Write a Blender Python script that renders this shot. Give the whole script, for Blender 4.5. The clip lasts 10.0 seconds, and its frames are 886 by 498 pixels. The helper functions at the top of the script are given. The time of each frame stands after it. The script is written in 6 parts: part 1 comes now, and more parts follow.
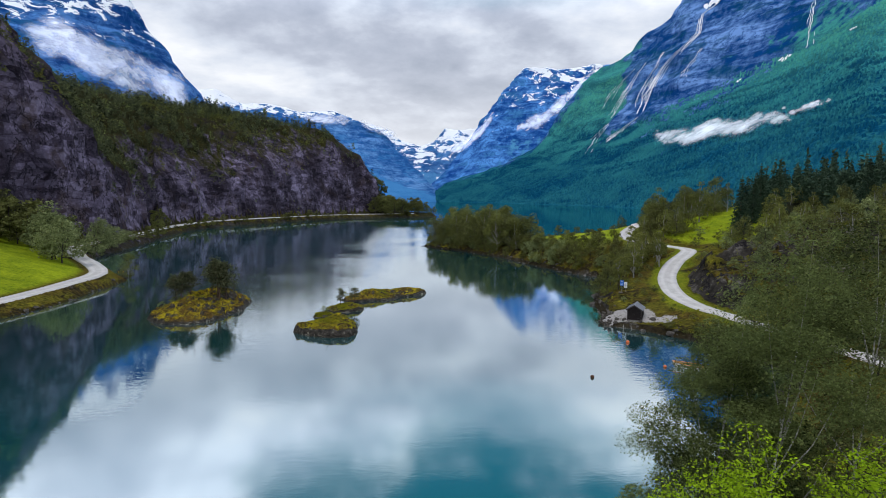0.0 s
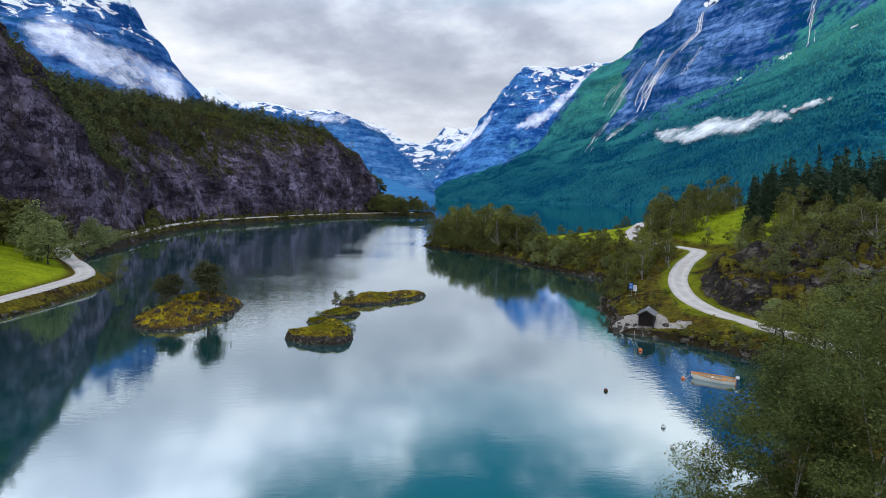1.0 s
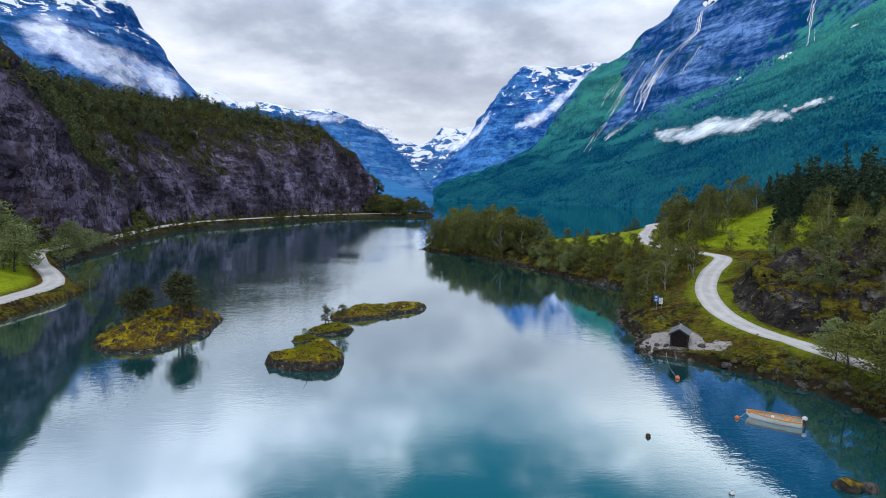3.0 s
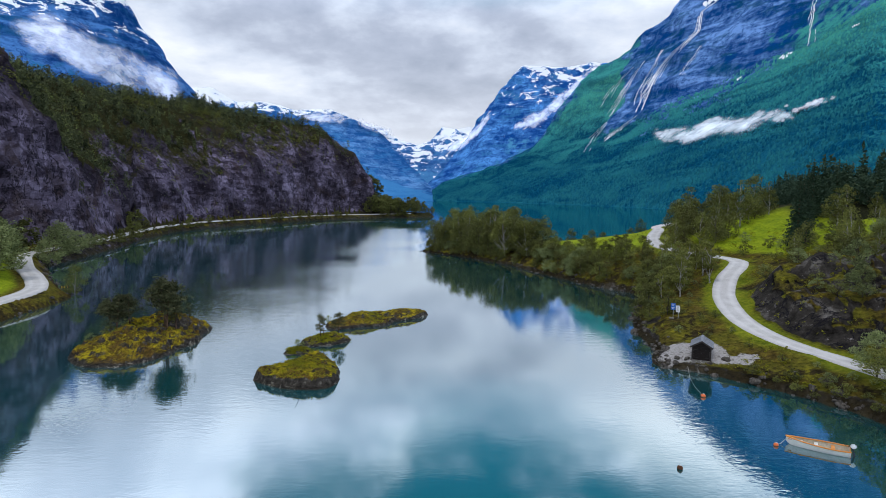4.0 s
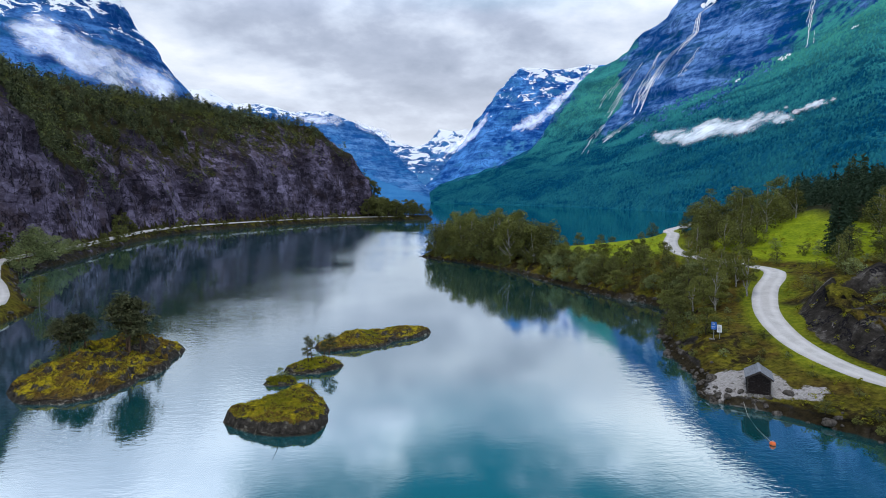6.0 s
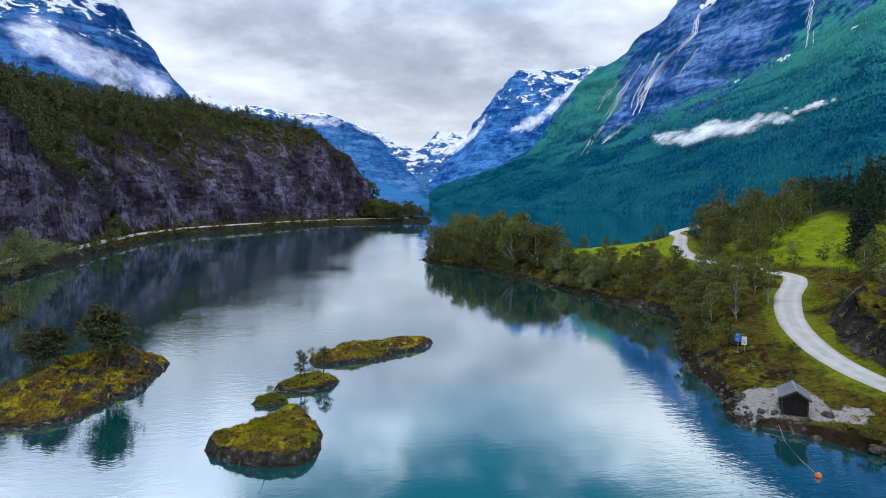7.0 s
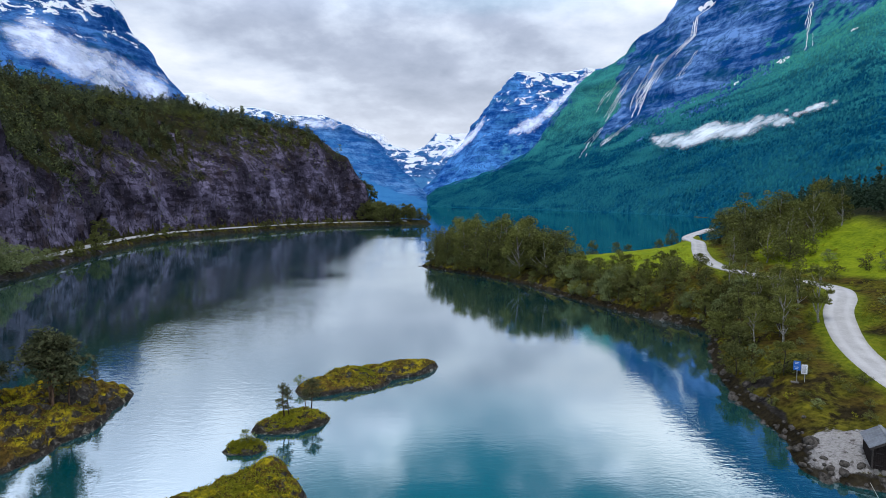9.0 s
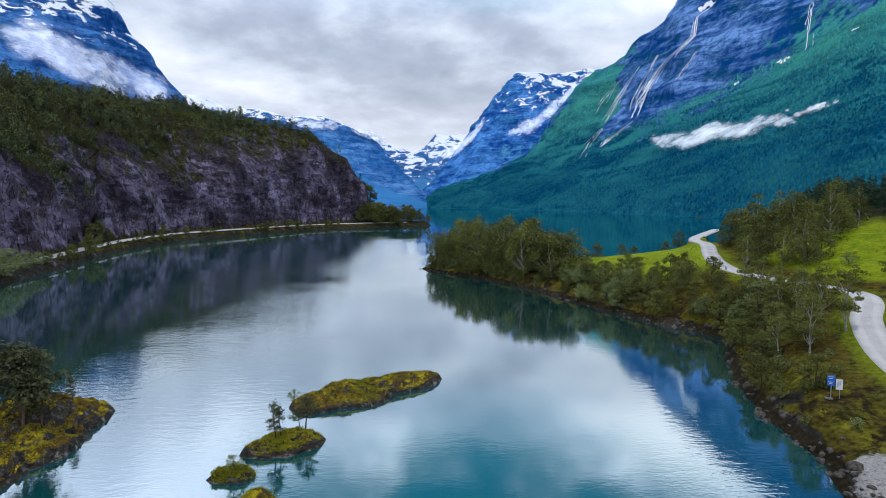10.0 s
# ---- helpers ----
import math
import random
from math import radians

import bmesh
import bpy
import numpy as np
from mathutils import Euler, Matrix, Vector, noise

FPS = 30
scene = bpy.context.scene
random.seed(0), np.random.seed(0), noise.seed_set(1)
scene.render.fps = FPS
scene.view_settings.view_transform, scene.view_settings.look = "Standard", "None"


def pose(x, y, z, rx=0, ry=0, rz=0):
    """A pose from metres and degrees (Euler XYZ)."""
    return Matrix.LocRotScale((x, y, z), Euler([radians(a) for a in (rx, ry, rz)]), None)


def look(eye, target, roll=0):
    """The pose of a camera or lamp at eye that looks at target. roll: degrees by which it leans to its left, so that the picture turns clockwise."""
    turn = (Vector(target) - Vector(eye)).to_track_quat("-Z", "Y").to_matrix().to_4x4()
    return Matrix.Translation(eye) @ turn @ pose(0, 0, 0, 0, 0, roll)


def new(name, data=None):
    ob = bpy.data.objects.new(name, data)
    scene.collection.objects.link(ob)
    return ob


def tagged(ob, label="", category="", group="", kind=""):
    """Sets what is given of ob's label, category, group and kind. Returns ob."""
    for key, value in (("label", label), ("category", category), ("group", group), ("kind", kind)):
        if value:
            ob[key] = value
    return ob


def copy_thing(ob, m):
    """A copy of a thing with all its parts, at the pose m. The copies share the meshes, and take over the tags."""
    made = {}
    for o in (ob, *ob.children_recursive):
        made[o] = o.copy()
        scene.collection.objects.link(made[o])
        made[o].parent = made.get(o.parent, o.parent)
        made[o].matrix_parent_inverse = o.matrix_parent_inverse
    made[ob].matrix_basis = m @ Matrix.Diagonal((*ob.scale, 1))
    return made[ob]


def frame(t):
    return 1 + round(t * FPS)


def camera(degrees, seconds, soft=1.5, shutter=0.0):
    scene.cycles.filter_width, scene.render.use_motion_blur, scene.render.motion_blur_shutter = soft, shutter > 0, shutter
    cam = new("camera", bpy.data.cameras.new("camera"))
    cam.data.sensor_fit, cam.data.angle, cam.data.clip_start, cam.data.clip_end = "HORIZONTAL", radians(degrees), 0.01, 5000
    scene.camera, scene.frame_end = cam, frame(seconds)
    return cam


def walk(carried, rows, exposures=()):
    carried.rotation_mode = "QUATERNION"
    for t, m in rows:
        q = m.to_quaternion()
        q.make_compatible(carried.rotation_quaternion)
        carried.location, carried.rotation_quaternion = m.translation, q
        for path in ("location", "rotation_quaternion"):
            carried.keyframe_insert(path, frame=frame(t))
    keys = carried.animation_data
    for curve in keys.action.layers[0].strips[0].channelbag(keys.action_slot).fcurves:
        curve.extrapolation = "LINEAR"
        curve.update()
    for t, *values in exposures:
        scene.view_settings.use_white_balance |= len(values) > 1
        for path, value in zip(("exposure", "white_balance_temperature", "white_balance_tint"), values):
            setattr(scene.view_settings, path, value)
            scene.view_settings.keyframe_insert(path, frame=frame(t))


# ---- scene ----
cam = camera(74.0, 10.0, soft=0.6)
PATH = [
    (0, (-0.459, 0.503, 20.441), (-0.275, 2.487, 20.268), 0.5),
    (0.5, (-0.323, 3.03, 20.44), (-0.138, 5.014, 20.264), 0.5),
    (1, (-0.166, 5.7, 20.447), (0.02, 7.683, 20.27), 0.5),
    (1.5, (-0.064, 8.491, 20.501), (0.123, 10.474, 20.322), 0.5),
    (2, (0.011, 11.294, 20.591), (0.2, 13.278, 20.414), 0.5),
    (2.5, (0.028, 14.101, 20.673), (0.22, 16.084, 20.496), 0.5),
    (4, (0.097, 22.766, 20.905), (0.292, 24.748, 20.729), 0.5),
    (4.5, (0.08, 25.672, 20.919), (0.279, 27.655, 20.746), 0.5),
    (5, (0.039, 28.56, 20.943), (0.24, 30.542, 20.772), 0.5),
    (5.5, (0.032, 31.483, 20.973), (0.234, 33.466, 20.803), 0.5),
    (7, (0.03, 39.87, 21.174), (0.238, 41.852, 21.01), 0.4),
    (7.5, (0.085, 42.559, 21.243), (0.293, 44.542, 21.082), 0.4),
    (8, (0.064, 45.262, 21.314), (0.274, 47.245, 21.154), 0.4),
    (8.5, (0.043, 47.878, 21.381), (0.255, 49.86, 21.223), 0.4),
    (9, (0.006, 50.4, 21.417), (0.221, 52.382, 21.261), 0.4),
    (9.5, (0.023, 52.753, 21.464), (0.239, 54.735, 21.309), 0.4),
    (10, (0.007, 55.045, 21.54), (0.223, 57.028, 21.387), 0.3),
]
walk(cam, [(t, look(eye, target, roll)) for t, eye, target, roll in PATH],
     exposures=[(0, 0.4, 6500, 10), (2, 0.4, 6380, 10), (5, 0.4, 6180, 10), (10, 0.4, 6150, 10)])

# ---- world, sun, exposure ----
world = bpy.data.worlds.new("overcast_sky")
scene.world = world
world.use_nodes = True


def sky_nodes():
    nt = world.node_tree
    nt.nodes.clear()
    N, L = nt.nodes.new, nt.links.new
    out, bg = N("ShaderNodeOutputWorld"), N("ShaderNodeBackground")
    sky = N("ShaderNodeTexSky")
    sky.sky_type, sky.sun_disc = "NISHITA", False
    sky.ozone_density, sky.dust_density = 4.0, 0.3
    sky.sun_elevation, sky.sun_rotation = radians(70), radians(218)
    tc, sep = N("ShaderNodeTexCoord"), N("ShaderNodeSeparateXYZ")
    L(tc.outputs["Generated"], sep.inputs[0])

    def m(op, a, b=0.0, clamp=False):
        n = N("ShaderNodeMath")
        n.operation, n.use_clamp = op, clamp
        for i, v in enumerate((a, b)):
            if isinstance(v, (int, float)):
                n.inputs[i].default_value = v
            else:
                L(v, n.inputs[i])
        return n.outputs[0]

    up = m("ADD", m("MAXIMUM", sep.outputs["Z"], 0.0), 0.26)
    px, py = m("DIVIDE", sep.outputs["X"], up), m("DIVIDE", sep.outputs["Y"], up)
    comb = N("ShaderNodeCombineXYZ")
    L(px, comb.inputs[0]), L(py, comb.inputs[1])

    def cloud(scale, detail, shift, distort):
        n = N("ShaderNodeTexNoise")
        mp = N("ShaderNodeMapping")
        mp.inputs["Location"].default_value = shift
        L(comb.outputs[0], mp.inputs[0]), L(mp.outputs[0], n.inputs["Vector"])
        n.inputs["Scale"].default_value, n.inputs["Detail"].default_value = scale, detail
        n.inputs["Roughness"].default_value, n.inputs["Distortion"].default_value = 0.55, distort
        return n.outputs["Fac"]

    def soft(v, lo, hi):
        n = N("ShaderNodeMapRange")
        n.interpolation_type = "SMOOTHSTEP"
        L(v, n.inputs[0])
        n.inputs[1].default_value, n.inputs[2].default_value = lo, hi
        return n.outputs[0]

    height, turn = sep.outputs["Z"], m("ARCTAN2", sep.outputs["X"], sep.outputs["Y"])
    big, small, wisp = cloud(0.6, 4, (3.1, 1.7, 0), 0.1), cloud(2.2, 9, (7.3, 2.2, 0), 0.12), cloud(6.5, 8, (1.9, 4.4, 0), 0.2)
    mix = m("ADD", m("ADD", m("MULTIPLY", big, 0.48), m("MULTIPLY", small, 0.40)), m("MULTIPLY", wisp, 0.12))
    ramp = N("ShaderNodeValToRGB")
    r = ramp.color_ramp
    r.elements[0].position, r.elements[0].color = 0.40, (0.29, 0.34, 0.44, 1)
    r.elements[1].position, r.elements[1].color = 0.60, (0.88, 0.91, 0.96, 1)
    e = r.elements.new(0.48)
    e.color = (0.45, 0.50, 0.61, 1)
    e = r.elements.new(0.53)
    e.color = (0.63, 0.69, 0.80, 1)
    L(mix, ramp.inputs[0])
    # brighter towards the gap at the valley's end, as the cloud thins there
    low = m("SUBTRACT", 1.0, m("MULTIPLY", height, 3.2), True)
    glow = N("ShaderNodeMix")
    glow.data_type, glow.blend_type = "RGBA", "MIX"
    L(m("MULTIPLY", m("MULTIPLY", low, low), 1.0), glow.inputs[0])
    L(ramp.outputs[0], glow.inputs[6])
    glow.inputs[7].default_value = (0.93, 0.94, 0.96, 1)
    veil = N("ShaderNodeMix")
    veil.data_type = "RGBA"
    # the cover breaks up higher over the valley, and blue shows through
    ragged = m("MULTIPLY", m("SUBTRACT", cloud(1.3, 7, (1.3, 5.2, 0), 0.2), 0.5), 1.9)
    open_ = soft(m("ADD", m("ABSOLUTE", m("SUBTRACT", turn, 0.19)), ragged), 0.52, 0.14)
    gaps = m("MULTIPLY", open_, soft(m("ADD", height, m("MULTIPLY", ragged, 0.2)), 0.29, 0.45))
    gaps = m("MULTIPLY", gaps, soft(height, 0.80, 0.62))
    L(m("SUBTRACT", 1.0, m("MULTIPLY", gaps, 0.98)), veil.inputs[0])
    scaled = N("ShaderNodeVectorMath")
    scaled.operation = "MULTIPLY"
    scaled.inputs[1].default_value = (0.003, 0.10, 0.088)
    L(sky.outputs[0], scaled.inputs[0])
    thin = N("ShaderNodeVectorMath")
    thin.operation = "SCALE"
    L(glow.outputs[2], thin.inputs[0])
    lift = m("MULTIPLY", soft(height, 0.26, 0.46), soft(height, 0.75, 0.52))
    L(m("ADD", 1.0, m("SUBTRACT", m("MULTIPLY", lift, 1.9), m("MULTIPLY", soft(height, 0.55, 0.8), 0.25))), thin.inputs["Scale"])
    L(scaled.outputs[0], veil.inputs[6]), L(thin.outputs[0], veil.inputs[7])
    L(veil.outputs[2], bg.inputs[0])
    bg.inputs[1].default_value = 0.82
    L(bg.outputs[0], out.inputs[0])


sky_nodes()
sun = new("sun", bpy.data.lights.new("sun", "SUN"))
sun.data.energy, sun.data.angle, sun.data.color = 0.8, radians(14), (1.0, 0.97, 0.92)
sun.matrix_world = look((0, 0, 0), (0.22, 0.28, -1.0))


# ---- small tools ----
from mathutils.bvhtree import BVHTree


def lattice(ix, iy, seed):
    h = (ix.astype(np.int64) * 374761393 + iy.astype(np.int64) * 668265263 + seed * 974634777) & 0x7FFFFFFF
    h = ((h ^ (h >> 13)) * 1274126177) & 0x7FFFFFFF
    h = (h ^ (h >> 16)) & 0xFFFF
    return h / 65535.0


def value_noise(x, y, seed=0):
    x, y = np.asarray(x, float), np.asarray(y, float)
    ix, iy = np.floor(x), np.floor(y)
    fx, fy = x - ix, y - iy
    fx, fy = fx * fx * (3 - 2 * fx), fy * fy * (3 - 2 * fy)
    a, b = lattice(ix, iy, seed), lattice(ix + 1, iy, seed)
    c, d = lattice(ix, iy + 1, seed), lattice(ix + 1, iy + 1, seed)
    return (a * (1 - fx) + b * fx) * (1 - fy) + (c * (1 - fx) + d * fx) * fy


def fbm(x, y, octaves=4, seed=0, ridged=False):
    total, amp, weight = 0.0, 1.0, 0.0
    for o in range(octaves):
        n = value_noise(x * 2 ** o + 17.3 * o, y * 2 ** o - 9.1 * o, seed + o) * 2 - 1
        total = total + amp * ((1 - 2 * np.abs(n)) if ridged else n)
        weight += amp
        amp *= 0.5
    return total / weight


def smooth(a, b, x):
    t = np.clip((np.asarray(x, float) - a) / (b - a), 0, 1)
    return t * t * (3 - 2 * t)


def to_line(x, y, line):
    """Distance to a polyline, its place along it as an index, and the side (positive: to the right of its run)."""
    x, y = np.asarray(x, float), np.asarray(y, float)
    best, where, side = np.full(x.shape, 1e9), np.zeros(x.shape), np.zeros(x.shape)
    for i in range(len(line) - 1):
        (ax, ay), (bx, by) = line[i][:2], line[i + 1][:2]
        dx, dy = bx - ax, by - ay
        t = np.clip(((x - ax) * dx + (y - ay) * dy) / (dx * dx + dy * dy), 0, 1)
        d = np.hypot(x - ax - t * dx, y - ay - t * dy)
        hit = d < best
        best = np.where(hit, d, best)
        where = np.where(hit, i + t, where)
        side = np.where(hit, np.sign((x - ax) * dy - (y - ay) * dx), side)
    return best, where, side


def inside(x, y, ring):
    x, y = np.asarray(x, float), np.asarray(y, float)
    odd = np.zeros(x.shape, bool)
    for (ax, ay), (bx, by) in zip(ring, ring[1:] + ring[:1]):
        if ay != by:
            odd ^= ((ay > y) != (by > y)) & (x < (bx - ax) * (y - ay) / (by - ay) + ax)
    return odd


def along(line, where, n):
    return np.interp(where, range(len(line)), [p[n] for p in line])


def mesh_of(name, verts, faces, mats=(), shade=True, index=None):
    """A mesh from arrays; faces all with the same number of corners."""
    verts, faces = np.asarray(verts, np.float32), np.asarray(faces, np.int32)
    me = bpy.data.meshes.new(name)
    me.vertices.add(len(verts))
    me.vertices.foreach_set("co", verts.ravel())
    k = faces.shape[1]
    me.loops.add(faces.size)
    me.loops.foreach_set("vertex_index", faces.ravel())
    me.polygons.add(len(faces))
    me.polygons.foreach_set("loop_start", np.arange(0, faces.size, k, dtype=np.int32))
    me.polygons.foreach_set("loop_total", np.full(len(faces), k, np.int32))
    for m in mats:
        me.materials.append(m)
    if index is not None:
        me.polygons.foreach_set("material_index", np.asarray(index, np.int32))
    me.polygons.foreach_set("use_smooth", np.full(len(faces), shade, bool))
    me.update(calc_edges=True)
    return me


def add_values(me, name, values):
    at = me.attributes.new(name, "FLOAT", "POINT")
    at.data.foreach_set("value", np.asarray(values, np.float32).ravel())


def grid_faces(rows, cols, wrap=False):
    i, j = np.meshgrid(np.arange(rows - 1), np.arange(cols if wrap else cols - 1), indexing="ij")
    a, b = i * cols + j, i * cols + (j + 1) % cols
    return np.stack([a, b, b + cols, a + cols], -1).reshape(-1, 4)


def part(name, bm, material, parent, label=""):
    """Links a bmesh or a mesh as one object under a thing."""
    me = bm
    if isinstance(bm, bmesh.types.BMesh):
        me = bpy.data.meshes.new(name)
        bm.to_mesh(me)
        bm.free()
    if material is not None and not me.materials:
        me.materials.append(material)
    ob = new(name, me)
    ob.parent = parent
    if label:
        tagged(ob, label)
    return ob


def box(bm, m, sx, sy, sz, bevel=0.0):
    made = bmesh.ops.create_cube(bm, size=1.0, matrix=m @ Matrix.Diagonal((sx, sy, sz, 1)))
    if bevel:
        edges = list({e for v in made["verts"] for e in v.link_edges})
        bmesh.ops.bevel(bm, geom=edges, offset=bevel, segments=2, affect="EDGES")


def tube(points, radii, sides=6):
    p, r = np.array(points, float), np.array(radii, float)
    t = np.gradient(p, axis=0)
    t /= np.linalg.norm(t, axis=1)[:, None] + 1e-9
    u = np.cross(t, (0.31, 0.95, 0.05))
    u /= np.linalg.norm(u, axis=1)[:, None] + 1e-9
    w = np.cross(t, u)
    a = np.linspace(0, 2 * math.pi, sides, endpoint=False)
    ring = u[:, None] * np.cos(a)[:, None] + w[:, None] * np.sin(a)[:, None]
    return (p[:, None] + ring * r[:, None, None]).reshape(-1, 3), grid_faces(len(p), sides, True)


def joined(pieces):
    verts, faces, base = [], [], 0
    for v, f in pieces:
        verts.append(v), faces.append(f + base)
        base += len(v)
    return np.concatenate(verts), np.concatenate(faces)


def leaves(centres, size, rng, flat=0.0, corners=3):
    """Small pointed leaf blades with random lie, one at each centre. flat: how far they lie level."""
    n = len(centres)
    a = rng.normal(size=(n, 3))
    a[:, 2] *= 1 - flat
    a /= np.linalg.norm(a, axis=1)[:, None]
    b = np.cross(a, rng.normal(size=(n, 3)) * (1, 1, 1) + (0, 0, flat * 3))
    b /= np.linalg.norm(b, axis=1)[:, None] + 1e-9
    s = (size * rng.uniform(0.6, 1.35, n))[:, None]
    c = np.asarray(centres)
    if corners == 4:
        v = np.stack([c - a * s, c - b * s * 0.5, c + a * s, c + b * s * 0.5], 1)
    else:
        v = np.stack([c - a * s - b * s * 0.5, c - a * s + b * s * 0.5, c + a * s], 1)
    return v.reshape(-1, 3), np.arange(corners * n).reshape(-1, corners)


# ---- materials ----
class Mat:
    """Short hand for building a node material."""

    def __init__(self, name):
        self.m = bpy.data.materials.new(name)
        self.m.use_nodes = True
        self.nt = self.m.node_tree
        self.bsdf = self.nt.nodes["Principled BSDF"]
        self.out = self.nt.nodes["Material Output"]

    def put(self, socket, v):
        if isinstance(v, bpy.types.NodeSocket):
            self.nt.links.new(v, socket)
        elif isinstance(v, (int, float)) and socket.type == "RGBA":
            socket.default_value = (v, v, v, 1)
        elif isinstance(v, tuple) and socket.type == "RGBA":
            socket.default_value = (*v, 1)
        else:
            socket.default_value = v

    def set(self, **kw):
        for k, v in kw.items():
            self.put(self.bsdf.inputs[k.replace("_", " ")], v)
        return self

    def coords(self, stretch=(1, 1, 1), kind="Position"):
        if kind == "Position":
            src = self.nt.nodes.new("ShaderNodeNewGeometry").outputs["Position"]
        else:
            src = self.nt.nodes.new("ShaderNodeTexCoord").outputs["Object"]
        mp = self.nt.nodes.new("ShaderNodeMapping")
        mp.inputs["Scale"].default_value = stretch
        self.put(mp.inputs[0], src)
        return mp.outputs[0]

    def noise(self, scale, detail=4, rough=0.55, vec=None, distort=0.0):
        n = self.nt.nodes.new("ShaderNodeTexNoise")
        n.inputs["Scale"].default_value, n.inputs["Detail"].default_value = scale, detail
        n.inputs["Roughness"].default_value, n.inputs["Distortion"].default_value = rough, distort
        self.put(n.inputs["Vector"], vec or self.coords())
        return n.outputs["Fac"]

    def cells(self, scale, vec=None, feature="F1", out="Distance"):
        n = self.nt.nodes.new("ShaderNodeTexVoronoi")
        n.feature = feature
        n.inputs["Scale"].default_value = scale
        self.put(n.inputs["Vector"], vec or self.coords())
        return n.outputs[out]

    def math(self, op, a, b=0.0, c=0.0, clamp=False):
        n = self.nt.nodes.new("ShaderNodeMath")
        n.operation, n.use_clamp = op, clamp
        self.put(n.inputs[0], a), self.put(n.inputs[1], b), self.put(n.inputs[2], c)
        return n.outputs[0]

    def step(self, v, a, b):
        n = self.nt.nodes.new("ShaderNodeMapRange")
        n.interpolation_type = "SMOOTHSTEP"
        for i, x in enumerate((v, a, b, 0.0, 1.0)):
            self.put(n.inputs[i], x)
        return n.outputs[0]

    def ramp(self, v, *stops):
        n = self.nt.nodes.new("ShaderNodeValToRGB")
        r = n.color_ramp
        while len(r.elements) < len(stops):
            r.elements.new(0.5)
        for e, (p, c) in zip(r.elements, stops):
            e.position, e.color = p, (*c, 1)
        self.put(n.inputs[0], v)
        return n.outputs[0]

    def mix(self, f, a, b, blend="MIX"):
        n = self.nt.nodes.new("ShaderNodeMix")
        n.data_type, n.blend_type = "RGBA", blend
        self.put(n.inputs[0], f), self.put(n.inputs[6], a), self.put(n.inputs[7], b)
        return n.outputs[2]

    def attr(self, name):
        n = self.nt.nodes.new("ShaderNodeAttribute")
        n.attribute_name = name
        return n.outputs["Fac"]

    def up(self):
        g, s = self.nt.nodes.new("ShaderNodeNewGeometry"), self.nt.nodes.new("ShaderNodeSeparateXYZ")
        self.put(s.inputs[0], g.outputs["Normal"])
        return s.outputs["Z"]

    def height(self):
        g, s = self.nt.nodes.new("ShaderNodeNewGeometry"), self.nt.nodes.new("ShaderNodeSeparateXYZ")
        self.put(s.inputs[0], g.outputs["Position"])
        return s.outputs["Z"]

    def island(self):
        return self.nt.nodes.new("ShaderNodeNewGeometry").outputs["Random Per Island"]

    def each(self):
        return self.nt.nodes.new("ShaderNodeObjectInfo").outputs["Random"]

    def bump(self, h, strength=0.5, distance=0.1):
        n = self.nt.nodes.new("ShaderNodeBump")
        n.inputs["Strength"].default_value, n.inputs["Distance"].default_value = strength, distance
        self.put(n.inputs["Height"], h)
        self.put(self.bsdf.inputs["Normal"], n.outputs[0])
        return self


